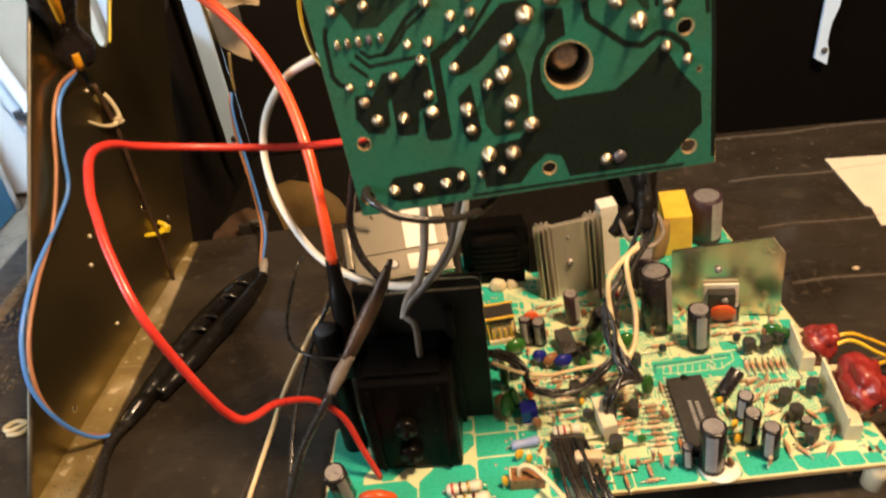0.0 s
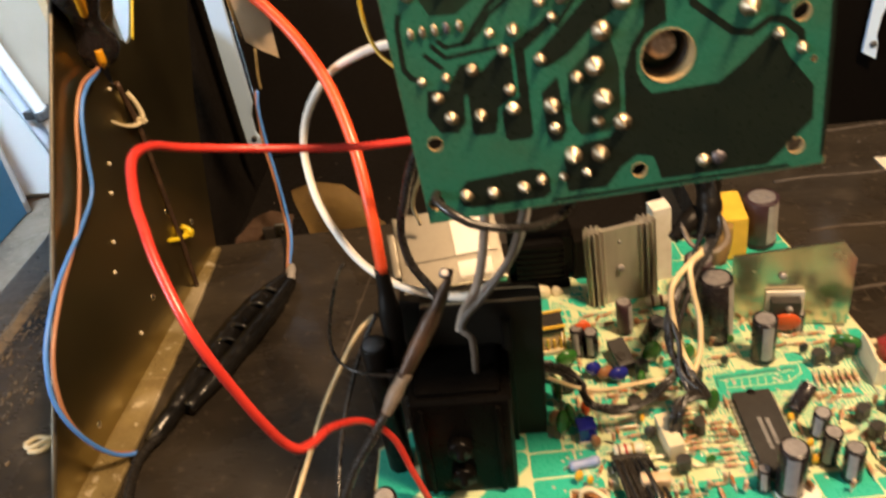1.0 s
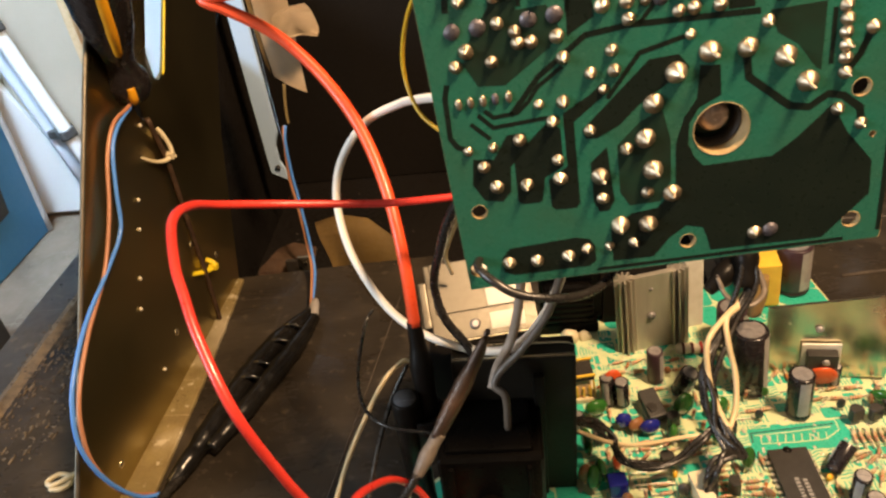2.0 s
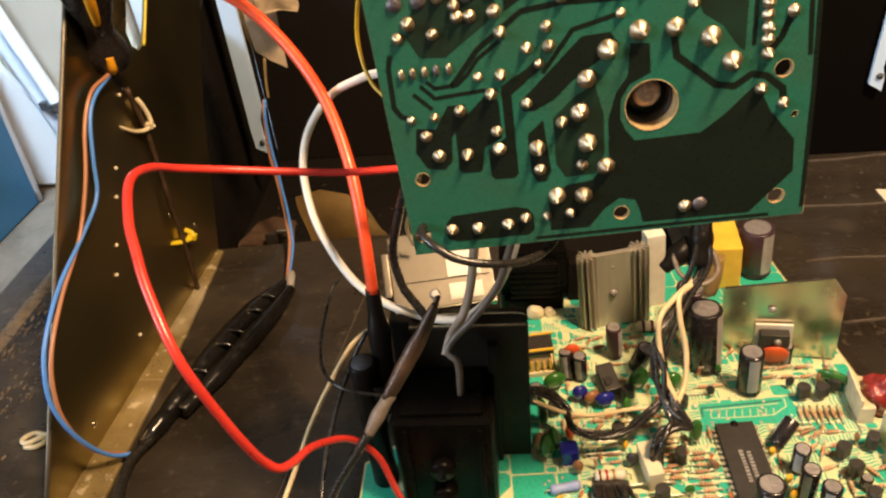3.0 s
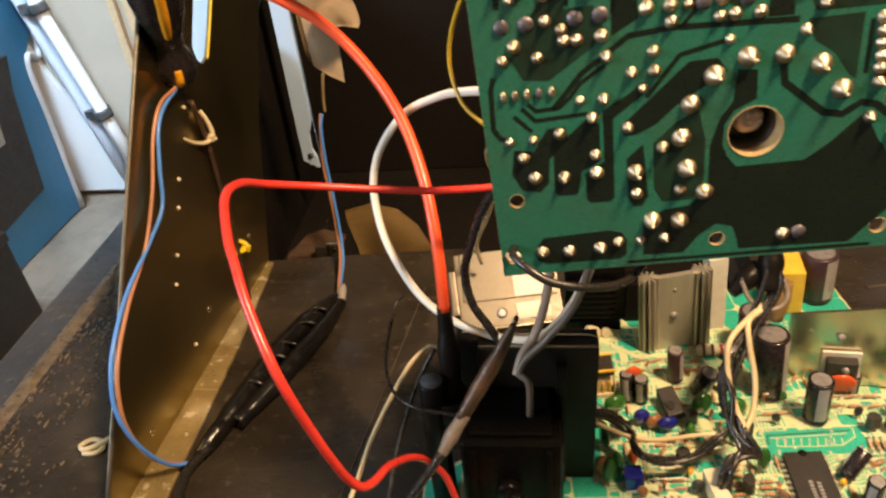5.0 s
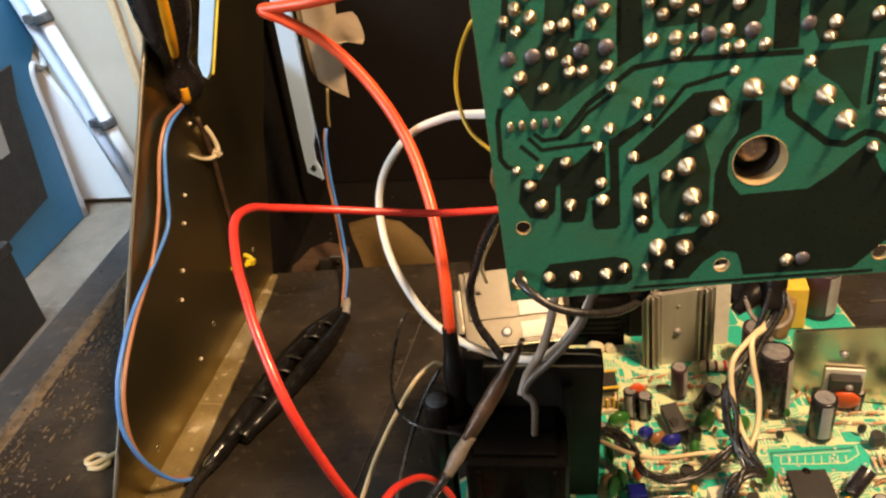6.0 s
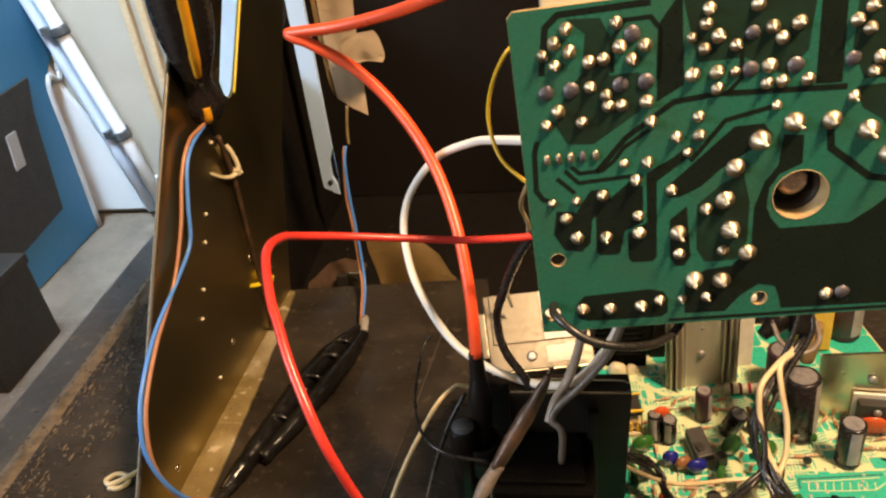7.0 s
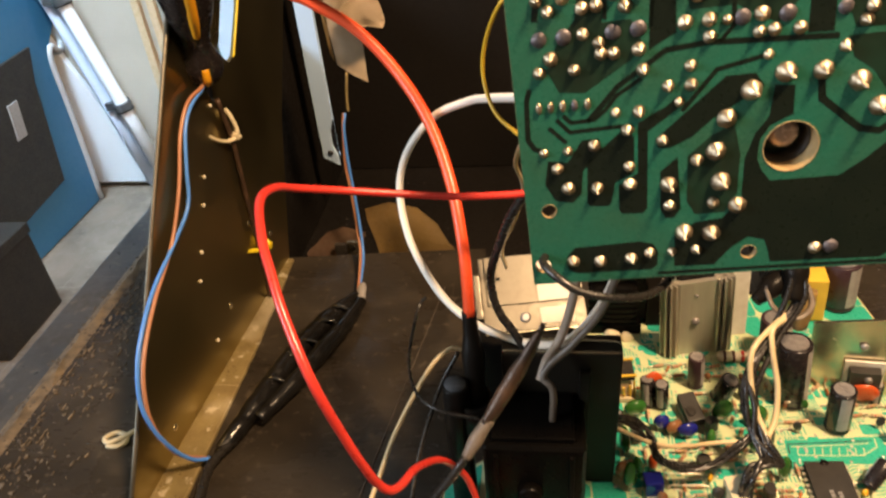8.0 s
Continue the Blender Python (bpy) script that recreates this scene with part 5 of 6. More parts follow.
for i in range(14):
    resistor(118.5 + 4.8 * (i % 5), 196.5 - 8.0 * (i // 5) - 1.7 * (i % 2), 4.6, 1.5, 15 + 35 * (i % 4), (RES_TAN, RES_PINK)[i % 2], span=8)
for i in range(10):
    resistor(50 + 9.0 * (i % 3), 170.0 + 4.1 * (i // 3), 4.6, 1.5, 90 * (i % 2) + 5, (RES_TAN, RES_PINK)[i % 2], span=9)
for i in range(12):
    resistor(31 + 9.2 * (i % 4), 222.5 - 3.2 * (i // 4) + 1.1 * (i % 2), 4.6, 1.5, 12 * (i % 5), (RES_TAN, RES_PINK)[i % 2], span=8.5)
for i in range(8):
    resistor(38 + 8.0 * (i % 4), 262 + 6.0 * (i // 4), 4.6, 1.5, 10 * (i % 3), (RES_TAN, RES_PINK)[i % 2], span=9)
for i in range(8):
    resistor(104 + 7.4 * (i % 4), 246.5 - 5.2 * (i // 4), 4.6, 1.5, 6 * (i % 3), (RES_TAN, RES_PINK)[i % 2], span=9)
bm = bmesh.new()
for i in range(16):
    x, y, a = rnd.uniform(20, 140), rnd.uniform(172, 262), rnd.choice((3, 6, 92, 95, 48))
    d = Vector((math.cos(radians(a)), math.sin(radians(a)), 0)) * rnd.uniform(0.004, 0.008)
    c = Vector((x * 1e-3, y * 1e-3, 0))
    tube([c - d, c - d + Vector((0, 0, 0.0007)), c + d + Vector((0, 0, 0.0007)), c + d], 0.0003, 6, 3, bm)
tagged(part("jumper_wires", bm, LEAD, main, "bare tinned wire links"), kind="stuff")

for i in range(5):
    y = 203.5 + 2.6 * i
    part("wire_link", tube(mm([(33, y, 0), (33, y, 1.6), (34, y + 0.1, 2.2), (40, y + 0.5, 2.2), (46, y + 0.9, 2.2), (47, y + 1, 1.6), (47, y + 1, 0)]), 0.00032, 6, 3), LEAD, main, "bare tinned wire link")

part("wire_link", tube(mm([(43, 189, 0), (43, 189, 2), (53, 190, 2.6), (63, 191, 2), (63, 191, 0)]), 0.0005, 8, 3), LEAD, main, "long bare tinned wire link")
part("wire_link", tube(mm([(48, 184, 0), (48, 184, 1.6), (58, 185, 2.0), (66, 186, 1.6), (66, 186, 0)]), 0.00045, 8, 3), LEAD, main, "long bare tinned wire link")
# glass diodes, small discs and upright resistors standing wherever there is room
DIODE = mat("glass_diode", (0.42, 0.16, 0.05), 0.15, 0, (0.30, 0.10, 0.03), 400, 0.8, 0.0, 900, coat=0.5)
rnd = random.Random(33)
made = 0
for _ in range(4000):
    x, y = rnd.uniform(18, 138), rnd.uniform(172, 268)
    near = min((x - a) ** 2 + (y - b) ** 2 for a, b in TAKEN) ** 0.5
    if near < (3.6 if x < 84 else 4.4) or (80 < x < 118 and 214 < y < 232) or (82 < x < 99 and 177 < y < 218) or (33 < x < 52 and y < 192):
        continue
    kind = rnd.random()
    if kind < 0.40:
        resistor(x, y, 4.6, 1.5, rnd.choice((2, 5, 88, 92, 45)), rnd.choice((RES_TAN, RES_PINK)), span=8)
    elif kind < 0.62:
        resistor(x, y, 3.4, 1.4, rnd.choice((4, 90, 60)), DIODE, (EPOXY,), 7.5, label="small amber glass diode")
    elif kind < 0.80:
        ob = resistor(x, y, 4.6, 1.5, 0, rnd.choice((RES_TAN, RES_PINK)), span=5.4, z=0.004)
        ob.matrix_basis = Matrix.Translation((x * 1e-3, y * 1e-3, 0.0042)) @ Matrix.Rotation(rnd.uniform(0, 6), 4, "Z") @ Matrix.Rotation(radians(84), 4, "Y")
    elif kind < 0.92:
        bead(x, y, rnd.uniform(3.0, 4.6), rnd.uniform(3.6, 5.4), 1.9, rnd.choice((BROWNCAP, BROWNCAP, AMBER, GREENCAP, EPOXY)), rnd.uniform(0, 180), label="small dipped capacitor")
    else:
        halfround(x, y, 4.6, 5.0, rnd.uniform(0, 360))
    made += 1
    if made > 84:
        break
# upright resistors along the front
for x, y in ((52.5, 173), (55, 176), (58, 174.5), (64, 176), (70, 178.5), (48, 170.5)):
    ob = resistor(x, y, 4.6, 1.5, 0, RES_TAN, span=5.4, z=0.004)
    ob.matrix_basis = Matrix.Translation((x * 1e-3, y * 1e-3, 0.0042)) @ Matrix.Rotation(radians(86), 4, "Y")

# edge sockets and their red sealant
for x, y, tn, l in ((140.5, 225.5, 84, 17), (143.8, 197.5, 84, 30)):
    s = part("edge_socket", block(-l * 0.5e-3, l * 0.5e-3, -0.0028, 0.0028, 0.0, 0.0085, 0.0006), NYLON, main, "cream nylon socket")
    part("back_wall", block(-l * 0.5e-3, l * 0.5e-3, 0.0018, 0.0028, 0.0086, 0.0125, 0.0003), NYLON, s)
    placed(s, x, y, tn)
for x, y, a, b, c in ((146.5, 224.5, 6.2, 6.4, 8.5), (149.5, 198.5, 7.0, 11.0, 11.0)):
    bm = bmesh.new()
    bmesh.ops.create_icosphere(bm, subdivisions=4, radius=1.0, matrix=Matrix.Diagonal((a * 1e-3, b * 1e-3, c * 1e-3, 1)))
    for q in bm.verts:
        s = [k / m for k, m in zip(q.co, (a * 1e-3, b * 1e-3, c * 1e-3))]
        q.co = Vector([math.copysign(abs(k) ** 0.8, k) * m * 1e-3 for k, m in zip(s, (a, b, c))])
        q.co *= 0.95 + 0.30 * noise.noise(q.co * 230) + 0.12 * noise.noise(q.co * 620)
    ob = part("sealant_blob", smooth(bm), REDGLUE, main, "lumpy translucent red sealant")
    ob.location = (x * 1e-3, y * 1e-3, c * 1.05e-3)
plug = part("wire_socket", block(-0.0028, 0.0028, -0.0075, 0.0075, 0.0, 0.0095, 0.0005), NYLON, main, "cream nylon socket with black wires")
placed(plug, 56, 196, 8)

# ---- wires and loose things ----
lead = thing("anode_lead", "thick orange-red high voltage lead with a black boot", "cable")
part("lead", tube(mm([(-20, 225, 214), (-46, 240, 203), (-59, 252, 197), (-79, 263, 191), (-94, 268, 188.6), (-98.5, 269.6, 187.8), (-95.8, 268.4, 186.4), (-90.3, 267.5, 184.2), (-75.5, 264.9, 175.3), (-61.8, 257.6, 162.9), (-50.0, 244.9, 149.2), (-42.4, 230.0, 134.6), (-38.2, 216.0, 118.1), (-36.8, 207.6, 97.4)]), 0.00195, 14, 10), W_ANODE, lead)
part("boot", tube(mm([(-37.1, 208.6, 98.5), (-36.6, 206, 91), (-36.2, 203.5, 84), (-36, 201, 74), (-36, 199, 62)]), [0.0024, 0.0027, 0.0040, 0.0034, 0.0044], 16, 6), BLACK, lead, "black rubber boot")
cable("red_wire", [(-15.9, 210.1, 142.2), (-22.8, 209.2, 142.0), (-38.8, 208.0, 142.5), (-53.6, 205.8, 144.9), (-68.4, 201.1, 149.0), (-78.9, 192.7, 154.8), (-81.2, 182.4, 160.9), (-81.2, 172.2, 163.1), (-76.7, 158.8, 160.6), (-73.2, 151.5, 157.5), (-68.7, 143.0, 151.7), (-61.7, 133.4, 140.8), (-57.0, 133.2, 122.3), (-54.5, 134.6, 110.9), (-53.2, 136.0, 104.8), (-51.0, 137.8, 99.6), (-49.3, 142.7, 95.6), (-47.9, 154.9, 86.8), (-44.4, 173.2, 67.2), (-38.4, 179.0, 51.6), (-34.6, 179.0, 34.0), (-30.8, 178.8, 17.5)], 0.00115, W_RED, "thin red wire bent round to the neck board", "loose wires", 12)
cable("white_wire", [(-17.7, 221.9, 166.6), (-29.7, 237.6, 160.1), (-36.9, 245.4, 155.9), (-48.9, 251.2, 148.7), (-58.1, 252.5, 138.1), (-63.1, 251.8, 127.3), (-63.7, 247.1, 117.2), (-59.8, 238.0, 105.3), (-51.0, 227.5, 94.2), (-42.2, 219.7, 88.9), (-30.9, 213.8, 85.4), (-17.3, 208.6, 84.6), (-6.0, 208.0, 86.0), (3.2, 211.5, 94.2), (9.5, 213.0, 108.6), (11.3, 214.0, 121.6)], 0.00140, W_WHITE, "white wire hanging in a wide loop", "loose wires", 12)
cable("yellow_wire", [(-10, 196, 206), (-19, 200, 202), (-23, 200, 199), (-27, 205, 189), (-28, 205, 180), (-25, 200, 172), (-18, 195, 167), (-10, 192, 160)], 0.00055, W_YEL, "thin yellow wire looped behind the board", "loose wires")
cable("blue_wire", [(-167.2, 338.3, 140.1), (-166.7, 328.3, 134.1), (-167.8, 311.6, 130.2), (-168.2, 301.5, 123.4), (-168.0, 292.1, 109.2), (-168.0, 284.2, 95.4), (-169.1, 268.2, 87.7), (-170.6, 245.2, 80.0), (-169.3, 227.2, 73.5), (-168.6, 214.8, 64.7), (-168.5, 207.5, 49.6), (-166.1, 207.4, 31.0), (-162.2, 214.0, 10.8), (-154.5, 222.6, 2.4)], 0.00088, W_BLUE, "blue wire hanging against the bracket", "loose wires")
cable("brown_wire", [(-167.4, 339.3, 140.3), (-166.7, 326.6, 134.2), (-168.0, 310.3, 132.5), (-169.4, 298.0, 122.2), (-168.9, 282.8, 104.4), (-169.8, 264.6, 86.9), (-170.4, 241.7, 75.4), (-169.0, 221.9, 65.0), (-168.4, 212.1, 53.4), (-168.0, 208.4, 37.9), (-165.8, 211.3, 17.7), (-159.0, 220.3, 3.6)], 0.00088, W_BROWN, "brown wire hanging against the bracket", "loose wires")
cable("blue_wire", [(-120.3, 385.5, 92.0), (-121.8, 383.4, 84.0), (-122.5, 382.4, 65.0), (-121.5, 380.2, 43.9), (-120.2, 375.7, 21.8), (-118.4, 366.0, 8.8), (-116.0, 345.1, 6.1), (-115.0, 334.0, 5.0)], 0.00088, W_BLUE, "blue wire running up the back", "loose wires")
cable("brown_wire", [(-120.9, 385.7, 92.0), (-122.1, 383.6, 85.0), (-124.3, 382.5, 62.0), (-123.2, 380.1, 46.1), (-122.5, 377.3, 20.0), (-119.6, 365.5, 11.1), (-116.7, 344.7, 7.2), (-115.5, 334.0, 5.5)], 0.00088, W_BROWN, "brown wire running up the back", "loose wires")
tp = thing("taped_cable", "cable bundle wrapped in glossy black tape lying on the floor", "cable")
part("sheathed_run", tube(mm([(-115.5, 333, 5), (-125, 315, 6), (-133, 297, 6.5), (-140, 276, 6.5), (-146, 252, 6), (-150.5, 236, 5.5), (-155, 225, 4)]), [0.0035, 0.0052, 0.0054, 0.0055, 0.005, 0.0044, 0.0030], 16, 14, wobble=0.15), TAPE, tp)
part("sheathed_run", tube(mm([(-112.5, 329, 5), (-116, 310, 6), (-124, 287, 6), (-133, 263, 6), (-143, 242, 5)]), [0.003, 0.0044, 0.0048, 0.0044, 0.0035], 16, 14, wobble=0.15), TAPE, tp)
for i, k in enumerate((0.08, 0.19, 0.38, 0.47, 0.68)):
    c = Vector((-118, 326, 5.5)).lerp(Vector((-150, 236, 5)), k)
    side, along = Vector((0.94, -0.33, 0)), Vector((-0.33, -0.94, 0))
    arc = [c + side * 6.6 * math.cos(radians(a)) + Vector((0, 0, 6.2 * math.sin(radians(a)))) + along * 0.05 * a * (1 if i % 2 else 0.6) for a in (5, 40, 75, 110, 145, 170)]
    part("tape_fold", tube(mm(arc), [0.0003, 0.0009, 0.0011, 0.0008, 0.0003], 10, 5), TAPE, tp)
part("sheath_end", tube(mm([(-114, 341, 7), (-113.5, 335, 6), (-113, 329, 5)]), [0.0026, 0.0040, 0.0034], 12, 4, wobble=0.4, squash=0.7), STRIPE, tp, "grey sheath end")
cable("black_cable", [(-151, 230, 4), (-155, 220, 5), (-156, 212, 5), (-154, 200, 5), (-149, 178, 5), (-142, 150, 5)], 0.0022, W_BLACK, "black cable leaving the taped bundle", "loose wires")
cable("cream_wire", [(-44.0, 246.0, 46.0), (-48.3, 245.1, 48.0), (-51.5, 243.4, 48.6), (-57.6, 235.9, 46.9), (-65.5, 224.4, 38.0), (-71.6, 211.8, 30.3), (-75.7, 198.9, 23.1), (-79.3, 186.1, 17.6), (-84.0, 166.0, 9.8), (-88.0, 140.0, 2.0)], 0.00095, W_CREAM, "cream wire arching off the transformer", "loose wires")
cable("black_wire", [(-42, 210, 79), (-48, 203, 70), (-53, 190, 60), (-56, 176, 50), (-56, 160, 42)], 0.0008, W_BLACK, "thin black wire hanging by the transformer", "loose wires")
cable("black_wire", [(-58, 244, 76), (-61, 240, 73), (-62, 220, 68), (-57, 200, 71), (-48, 190, 72), (-33, 188, 70)], 0.0006, W_BLACK, "thin black wire hanging by the transformer", "loose wires")
cable("grey_wire", [(-12.6, 173, 146), (-12.8, 168.5, 146.5), (-9, 164.5, 145), (-4, 163, 142.5), (4, 164, 140), (12, 169, 137), (18, 177, 135), (24, 190, 134)], 0.00105, W_BLACK, "glossy black wire threaded through the board's corner hole", "loose wires")
cable("grey_wire", [(10, 200, 126), (8, 200, 118), (4, 200, 105), (-4, 199, 93), (-11, 197, 86), (-13, 195, 82), (-10, 193, 79), (-10, 192, 66)], 0.0012, W_GREY, "grey wire entering the transformer", "loose wires")
cable("printed_wire", [(-2, 205, 124), (-3, 205, 113), (-5, 206, 99), (-8, 205, 89), (-12, 200, 85), (-14, 196, 80)], 0.0015, PRINTED, "dirty pale sleeved wire with worn print", "loose wires")
cable("black_wire", [(-2, 205, 158), (-14, 209, 147), (-22, 212, 134), (-27, 215, 119), (-30, 217, 106), (-28, 214, 95), (-22, 210, 87), (-18, 208, 80)], 0.0015, W_BLACK, "glossy black wire leading to the transformer", "loose wires")
cable("orange_wire", [(-10, 212, 168), (-17, 217, 158), (-21, 222, 146), (-19, 227, 134), (-22, 231, 120), (-27, 234, 106), (-26, 236, 96)], 0.0007, RUST, "thin tan wire behind the board", "loose wires")
gator = thing("test_clip", "stained crocodile clip with a dirty grey boot", "clip")
part("jaw", tube(mm([(-13, 187, 112), (-17, 184, 103), (-24, 178, 93), (-30, 173, 85)]), [0.0010, 0.0020, 0.0029, 0.0025], 12, 8, wobble=0.35, squash=0.7), CLIPSTEEL, gator)
part("jaw", tube(mm([(-14, 185, 111), (-19, 182, 102), (-25, 177, 93), (-29, 174, 87)]), [0.0009, 0.0019, 0.0024, 0.0018], 10, 8, wobble=0.25), CLIPSTEEL, gator)
part("boot", tube(mm([(-29, 174, 86), (-33, 170, 81), (-36, 167, 76.5)]), [0.0022, 0.0024, 0.0018], 12, 6, wobble=0.2), BOOT, gator, "dirty grey boot")
part("lead", tube(mm([(-36, 167, 77), (-40, 165, 71), (-50, 163, 54), (-58, 155, 35)]), 0.0014, 8, 5), W_BLACK, gator, "black lead")

# harness from the neck board down to the main board
har = thing("wire_harness", "bundle of black and cream wires tied together", "wire bundle")
rnd = random.Random(5)
BASE = [(81, 262, 104), (80.5, 258, 86), (80, 250, 73), (71, 240, 62), (63, 230, 54), (62, 222, 45), (64, 214, 38), (67, 205, 35), (62, 202, 37), (57, 199, 34), (56, 197, 25)]
CREAM_A = [(79, 247, 69), (69, 238, 65.5), (62, 230, 62), (62, 224, 51), (64, 217, 43), (67, 211, 37), (68, 208, 30)]
CREAM_B = [(80, 246, 68), (71, 239, 66), (70, 232, 60), (72, 226, 49), (71, 219, 40), (67, 212, 36), (66, 208, 28)]
for i in range(6):
    o = [Vector((rnd.uniform(-1, 1) + (i - 2.5) * 0.5, rnd.uniform(-1, 1) - 1.5, rnd.uniform(-1, 1))) * 1.5 for _ in BASE]
    part("wire", tube(mm([Vector(p) + q for p, q in zip(BASE, o)]), 0.0010, 10, 7), W_BLACK, har)
part("wire", tube(mm([(80.8, 258, 86), (80.4, 252.5, 76)] + CREAM_B), 0.00105, 10, 7), W_CREAM, har, "cream wire")
part("wire", tube(mm([(80.2, 257.5, 85), (80.0, 252, 75.5)] + CREAM_A), 0.00105, 10, 7), W_CREAM, har, "cream wire")
part("tie", tube(mm([(70.5, 252, 74), (72, 247, 70), (76, 244.8, 67.5), (80, 244, 66.5), (84, 245.6, 67.5), (87, 250, 69), (85, 256, 74), (77, 258, 77), (70.5, 252, 74)]), 0.0008, 8, 6, squash=1.5), BOOT, har, "dull translucent cable tie")
part("sleeve", tube(mm([(81, 261, 92), (80.8, 258, 84), (80.5, 253, 77), (79.5, 249, 71)]), [0.0046, 0.0048, 0.0044, 0.0036], 12, 5, wobble=0.2), BLACK, har, "black shrink sleeve")
part("sleeve", tube(mm([(78, 258, 76), (72, 254, 72), (67, 251, 69)]), [0.0040, 0.0042, 0.0022], 12, 5, wobble=0.2), BLACK, har, "black taped joint")
part("tape_wrap", tube(mm([(90, 260, 67), (89, 258, 59), (88, 257, 51)]), [0.0040, 0.0044, 0.0040], 12, 4, wobble=0.15, squash=0.6), YELPAPER, har, "brown masking tape")
har = thing("wire_harness", "loose run of black wires with one cream wire", "wire bundle")
BASE = [(2, 206, 46), (11, 210, 47), (20, 216, 39), (27, 214, 33), (29, 206, 32), (36, 203, 30), (48, 205, 30), (57, 209, 35), (64, 214, 37)]
for i in range(4):
    o = [Vector((rnd.uniform(-1, 1), rnd.uniform(-1, 1), rnd.uniform(-1, 1))) * 1.5 for _ in BASE]
    part("wire", tube(mm([Vector(p) + q for p, q in zip(BASE, o)]), 0.0008, 8, 6), W_BLACK, har)
part("wire", tube(mm([(14, 212, 40), (19, 211, 38), (26, 212, 33), (36, 212, 31), (51, 212, 34), (61, 212, 35)]), 0.0008, 8, 6), W_CREAM, har, "cream wire")
har = thing("wire_harness", "ribbon of black wires running off the board's front", "wire bundle")
part("plug", block(0.034, 0.047, 0.1860, 0.1905, 0.0171, 0.0212, 0.0006), BLACK_MATT, har, "dark brown plug")
for i in range(11):
    k = (i - 5) * 1.35
    a, b, c = rnd.uniform(-1.2, 1.2), rnd.uniform(-1.5, 2.5), rnd.uniform(-1.5, 1.5)
    part("wire", tube(mm([(40.5 + k * 0.8, 188.3, 20), (40.5 + k * 0.85, 186.5, 22.5 + b * 0.4), (40.5 + k * 0.95 + a, 181, 23.5 + b), (42 + k * 1.0 + a, 174, 23 + b), (46 + k * 1.0 + c, 162, 22 + c), (54 + k * 1.1 + c, 140, 12)]), 0.0008, 10, 7), W_BLACK, har)
part("wire", tube(mm([(21, 173, 20), (21.5, 173.5, 25), (25, 173, 26.5), (30, 168, 26), (36, 159, 25), (42, 146, 22), (50, 128, 15)]), 0.0009, 8, 6), W_CREAM, har, "cream wire")

# leads leaving the edge sockets
for i, (m, l, y0, dy) in enumerate(((W_YEL, "yellow wire", 225, 3), (W_YEL, "yellow wire", 222, -2), (W_YEL, "yellow wire", 207, 8), (W_BLACK, "black wire", 203, 5), (W_RED, "red wire", 199, 6), (W_BROWN, "brown wire", 195, 3), (W_BLACK, "black wire", 192, 1), (W_BLACK, "black wire", 189, -2))):
    cable("edge_wire", [(150, y0, 27 - i % 3), (158, y0 + 1, 28 - i % 3), (168, y0 + dy, 22), (182, y0 + dy * 1.5, 14), (205, y0 + dy * 2, 8), (240, y0 + dy * 3, 4)], 0.0008, m, l + " leaving the main board's edge", "edge wires", 8)

# metal box behind the transformer
hood = thing("metal_bracket", "dull silver metal box with a screwed flange", "bracket")
tilt = Matrix.Translation((-0.012, 0.236, 0.085)) @ Matrix.Rotation(radians(9), 4, "Z") @ Matrix.Rotation(radians(33), 4, "X")
part("flange", block(-0.0235, 0.0135, -0.0140, 0.0150, -0.0010, 0.0006, 0.0005, m=tilt), DULLZINC, hood)
part("lip", block(-0.0235, 0.0135, -0.0146, -0.0136, -0.0042, 0.0004, 0.0003, m=tilt), ZINC, hood, "bright bent front lip")
bm = block(-0.0215, 0.0125, -0.0040, 0.0150, 0.0004, 0.0012, 0.0004, 2, m=tilt)
part("body", bm, DULLZINC, hood, "raised box with rounded edges")
part("side_tab", block(-0.0262, -0.0236, -0.0090, 0.0080, -0.0060, 0.0030, 0.0006, m=tilt), DULLZINC, hood)
part("screw", lathe([(0.0019, 0.0006), (0.0019, 0.0012), (0.0009, 0.0016), (0.0, 0.0010)], 14, tilt @ Matrix.Translation((-0.0085, -0.0092, 0))), CAPTOP, hood, "flat screw head")
part("label", block(-0.0030, 0.0090, -0.0036, 0.0146, 0.0013, 0.0015, 0.0, m=tilt), SLIP, hood, "yellowed paper label")
part("label", block(-0.0030, 0.0090, -0.0120, -0.0060, 0.00065, 0.0009, 0.0, m=tilt), SLIP, hood, "yellowed paper label")
part("post", block(-0.030, 0.004, 0.240, 0.262, -0.001, 0.082, 0.001), BLACK_MATT, hood, "dark support")

# screwdriver hooked over the bracket
drv = thing("screwdriver", "black and yellow handled screwdriver hanging on the bracket", "screwdriver")
D = Matrix.Translation((-0.1693, 0.3342, 0.1368)) @ (Vector((0.012, -0.018, 0.058)).to_track_quat("Z", "X").to_matrix().to_4x4())
bm = lathe([(0.0035, -0.003), (0.0085, -0.001), (0.0101, 0.003), (0.0098, 0.008), (0.0072, 0.013), (0.0063, 0.017), (0.0069, 0.022), (0.0096, 0.031), (0.0116, 0.041), (0.0126, 0.054), (0.0126, 0.085), (0.009, 0.098), (0.0, 0.100)], 24, D)
part("handle", bm, SLEEVE, drv)
q = D.inverted() @ Vector((0.0, 0.03, 0.245))
FACE = math.degrees(math.atan2(q.y, q.x)) + 4
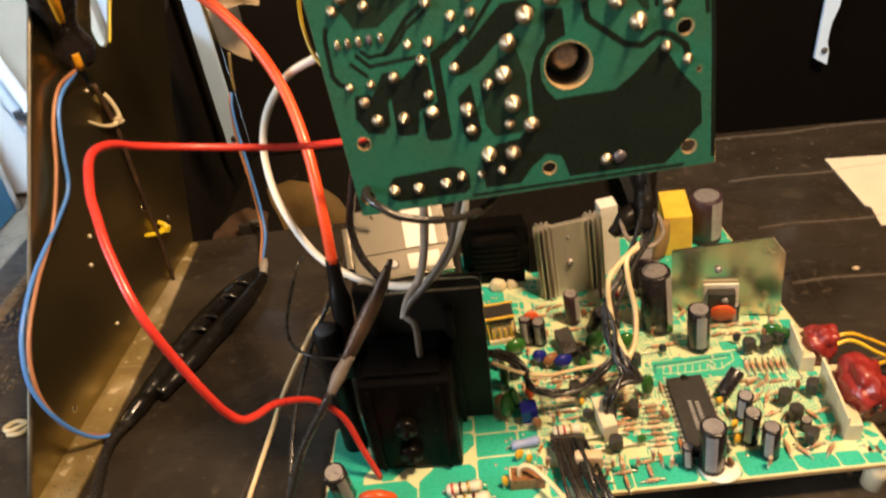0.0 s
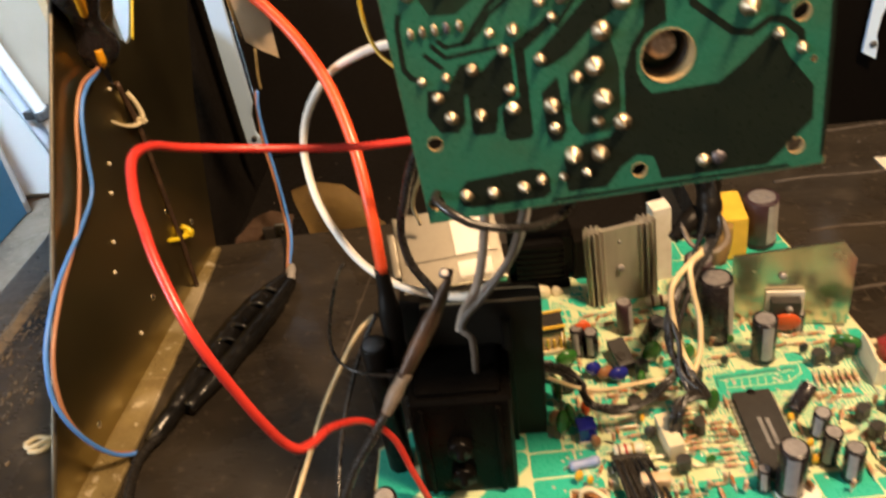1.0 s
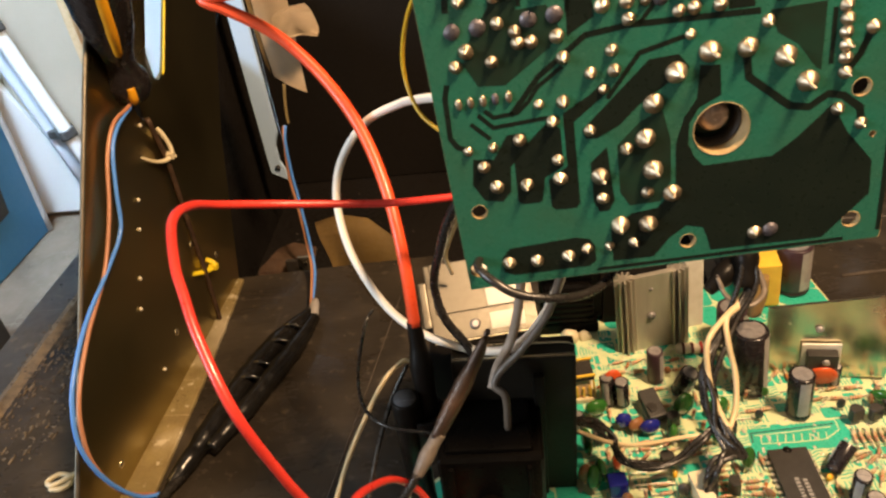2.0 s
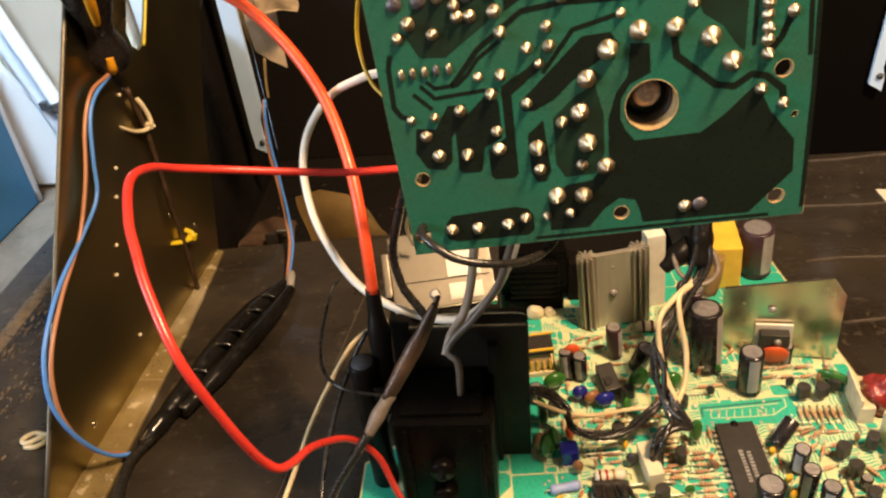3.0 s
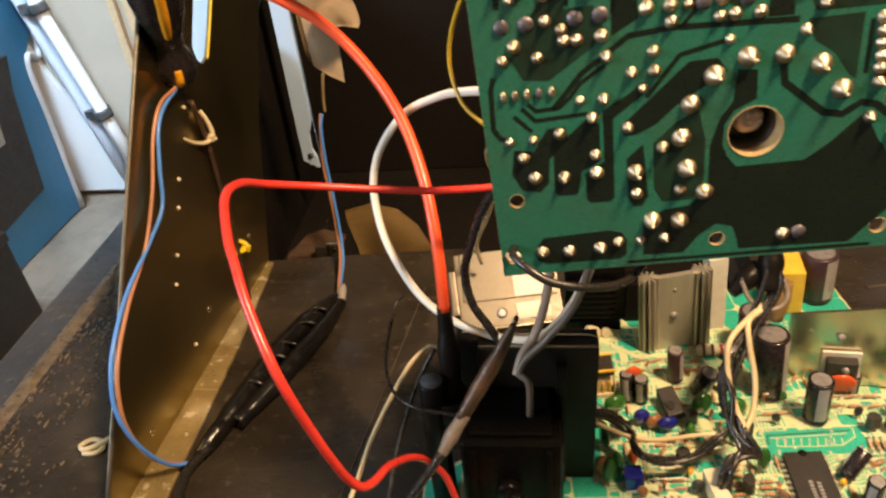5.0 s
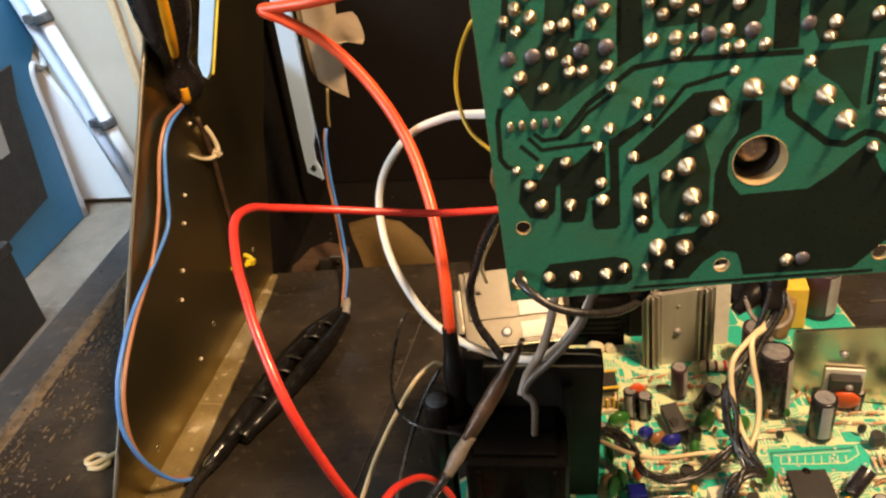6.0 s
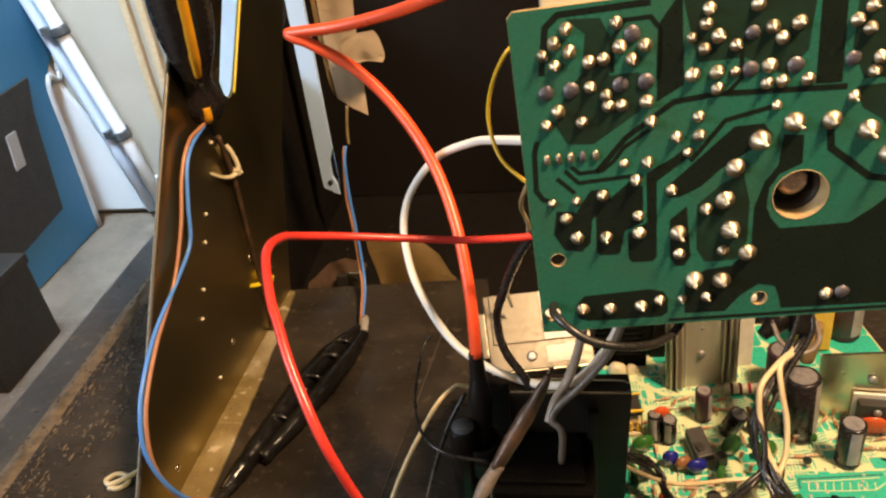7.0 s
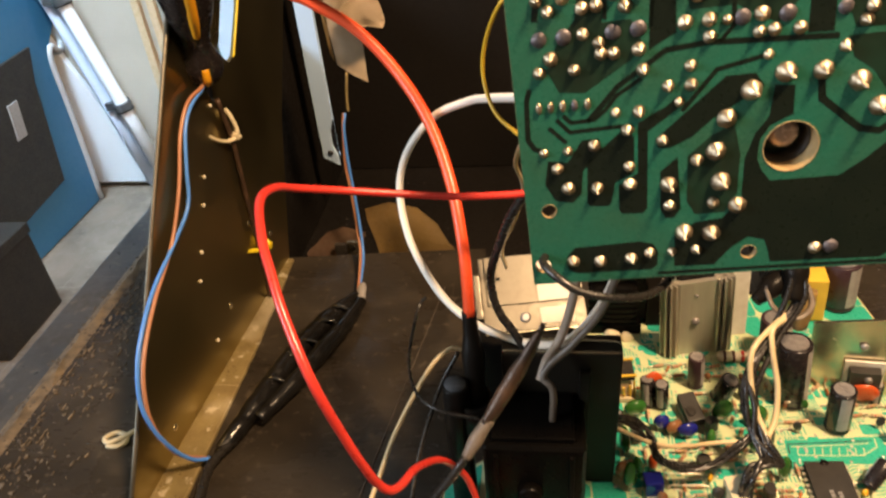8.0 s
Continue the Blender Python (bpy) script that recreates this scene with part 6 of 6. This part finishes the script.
for w, prof in ((0.0021, ((0.0090, 0.0000), (0.0100, 0.003), (0.0098, 0.0055), (0.0090, 0.0085))), (0.0024, ((0.0080, 0.025), (0.0101, 0.033), (0.0114, 0.042), (0.0122, 0.055), (0.0122, 0.088)))):
    for a in ((FACE, FACE + 170) if len(prof) > 4 else (FACE,)):
        m = D @ Matrix.Rotation(radians(a), 4, "Z")
        part("grip_stripe", tube([m @ Vector((q - 0.0008, 0, z)) for q, z in prof], [w * 0.7, w, w, w], 8, 4), DRV_YEL, drv, "yellow grip stripe")
part("shaft", lathe([(0.0022, -0.110), (0.0022, -0.004)], 12, D), BATTEN, drv, "dark steel shaft")

def loop_tie(name, pts, material, label, head, tail):
    t = thing(name, label, "cable tie", "cable ties")
    part("strap", tube(mm(pts), 0.0009, 8, 6, squash=1.6), material, t)
    bm = block(-0.0022, 0.0022, -0.0016, 0.0016, -0.0016, 0.0016, 0.0004, m=Matrix.Translation(Vector(head) * 0.001))
    part("head", bm, material, t)
    part("tail", tube(mm([head, tail]), 0.0007, 6, 3), material, t)


loop_tie("cable_tie", [(-173, 325, 110), (-169.5, 332, 103), (-166.5, 339, 100), (-164.5, 342.5, 103), (-166.5, 344, 110), (-169, 345, 114)], NYLON, "cream nylon cable tie through the bracket", (-165.5, 341.5, 101.0), (-162.5, 342, 100))
loop_tie("cable_tie", [(-172.5, 330, 38), (-169, 336, 34.5), (-166, 343, 32), (-165, 345, 34), (-169, 346, 36)], TIEYEL, "yellow nylon cable tie through the bracket", (-165.5, 344.5, 32.0), (-163, 346, 33))
cable("dark_cable", [(-168, 338, 122), (-167.5, 341, 100), (-167.5, 341, 90), (-167.5, 339, 60), (-167.5, 338, 32), (-167.5, 336, 12), (-168, 336, 3)], 0.0013, CLIPSTEEL, "dark brown cable tied to the bracket", "loose wires")
ring = thing("cable_tie", "cut cream cable tie lying curled on the floor", "cable tie", "cable ties")
part("strap", tube(mm([(-212, 227, 1.2), (-207, 227, 1.2), (-204, 230, 1.2), (-206, 233.5, 1.5), (-211, 234, 2), (-214.5, 230.5, 2), (-211, 228, 2.5), (-204, 232, 3), (-200, 236, 3)]), 0.0012, 8, 6), NYLON, ring)

# papers and tags
def leaf(rows, thick=0.0005, sub=5):
    """A bent sheet through rows of points (millimetres), from its top to its foot."""
    bm = bmesh.new()
    cols = [glide(mm(c), sub) for c in zip(*rows)]
    grid = [[bm.verts.new(q) for q in col] for col in cols]
    for a, b in zip(grid, grid[1:]):
        for i in range(len(a) - 1):
            bm.faces.new((a[i], b[i], b[i + 1], a[i + 1])).smooth = True
    bmesh.ops.solidify(bm, geom=bm.faces[:], thickness=thick)
    return bm


tag = thing("paper_tag", "folded brown paper tag hanging at the back", "tag")
part("sheet", leaf([[(-127, 404, 178), (-117, 403, 178), (-107, 404, 177)], [(-127, 403, 158), (-117, 400, 158), (-108, 402, 157)], [(-126.5, 402, 136), (-117, 398, 133), (-108, 400, 130)], [(-124.5, 401, 114), (-116, 398, 109), (-108, 399, 104)]]), PAPER, tag)
part("edge_strip", leaf([[(-131, 406, 178), (-128, 404.8, 178)], [(-130.5, 405, 150), (-127.5, 403.5, 150)], [(-128.5, 404, 120), (-125.8, 402, 115)]]), YELPAPER, tag, "yellowed folded edge")
part("fold", leaf([[(-113, 394, 149), (-104, 388, 153), (-97, 391, 153)], [(-114, 387, 148), (-103, 383, 152.5), (-94, 389, 150)], [(-112, 384, 141), (-101, 381, 146), (-92, 389, 141)], [(-109, 385, 138), (-100, 383, 140), (-94, 391, 136)]]), PAPER, tag, "curled fold")
cable("thin_wire", [(-118, 394, 112), (-119, 390, 100), (-119, 388, 92)], 0.0008, RUST, "bare twisted wire end", "loose wires")
bm = leaf([[(-126, 412, 14), (-108, 408, 21), (-90, 404, 19), (-78, 402, 8)], [(-123, 404, 8), (-106, 400, 12), (-88, 397, 9), (-71, 396, -2)], [(-118, 400, -10), (-106, 397, -9), (-88, 394, -9), (-66, 393, -9)], [(-116, 398, -44), (-104, 396, -44), (-86, 394, -44), (-68, 394, -44)]])
solid("paper_scrap", bm, YELPAPER, "curled yellowed paper standing behind the floor", "paper")
solid("card_scrap", leaf([[(-150, 402, 3), (-138, 400, 8), (-124, 398, 5)], [(-157, 396, -2), (-140, 394, 0), (-126, 394, -3)], [(-164, 391, -10), (-142, 390, -10), (-126, 390, -12)], [(-164, 389, -44), (-142, 388, -44), (-126, 388, -44)]]), CARD, "torn brown card behind the floor's edge", "card")
clip = thing("metal_clip", "small dull metal clip at the floor's edge", "clip")
part("plate", block(-0.1340, -0.1255, 0.3865, 0.3880, -0.044, 0.0055, 0.0004), ZINC, clip)
part("foot", block(-0.1420, -0.1345, 0.3860, 0.3890, -0.044, 0.0035, 0.0008), BLACK_MATT, clip, "dark tab")
part("hole", lathe([(0.0012, 0.0), (0.0012, 0.0003), (0.0, 0.0003)], 12, Matrix.Translation((-0.1298, 0.3865, 0.0005)) @ Matrix.Rotation(radians(90), 4, "X")), BLACK, clip, "dark hole")
bm = sheet([(0.229, 0.408), (0.290, 0.405), (0.285, 0.330), (0.228, 0.334), (0.231, 0.352), (0.2285, 0.354)], 0.0004, 0.0010)
solid("paper_slip", bm, SLIP, "pale paper slip lying on the floor", "paper")
bm = bmesh.new()
bmesh.ops.create_icosphere(bm, subdivisions=2, radius=0.0018, matrix=Matrix.Translation((0.199, 0.299, 0.001)) @ Matrix.Diagonal((1, 0.8, 0.7, 1)))
solid("crumb", bm, PAPER, "pale crumb on the floor", "dirt")
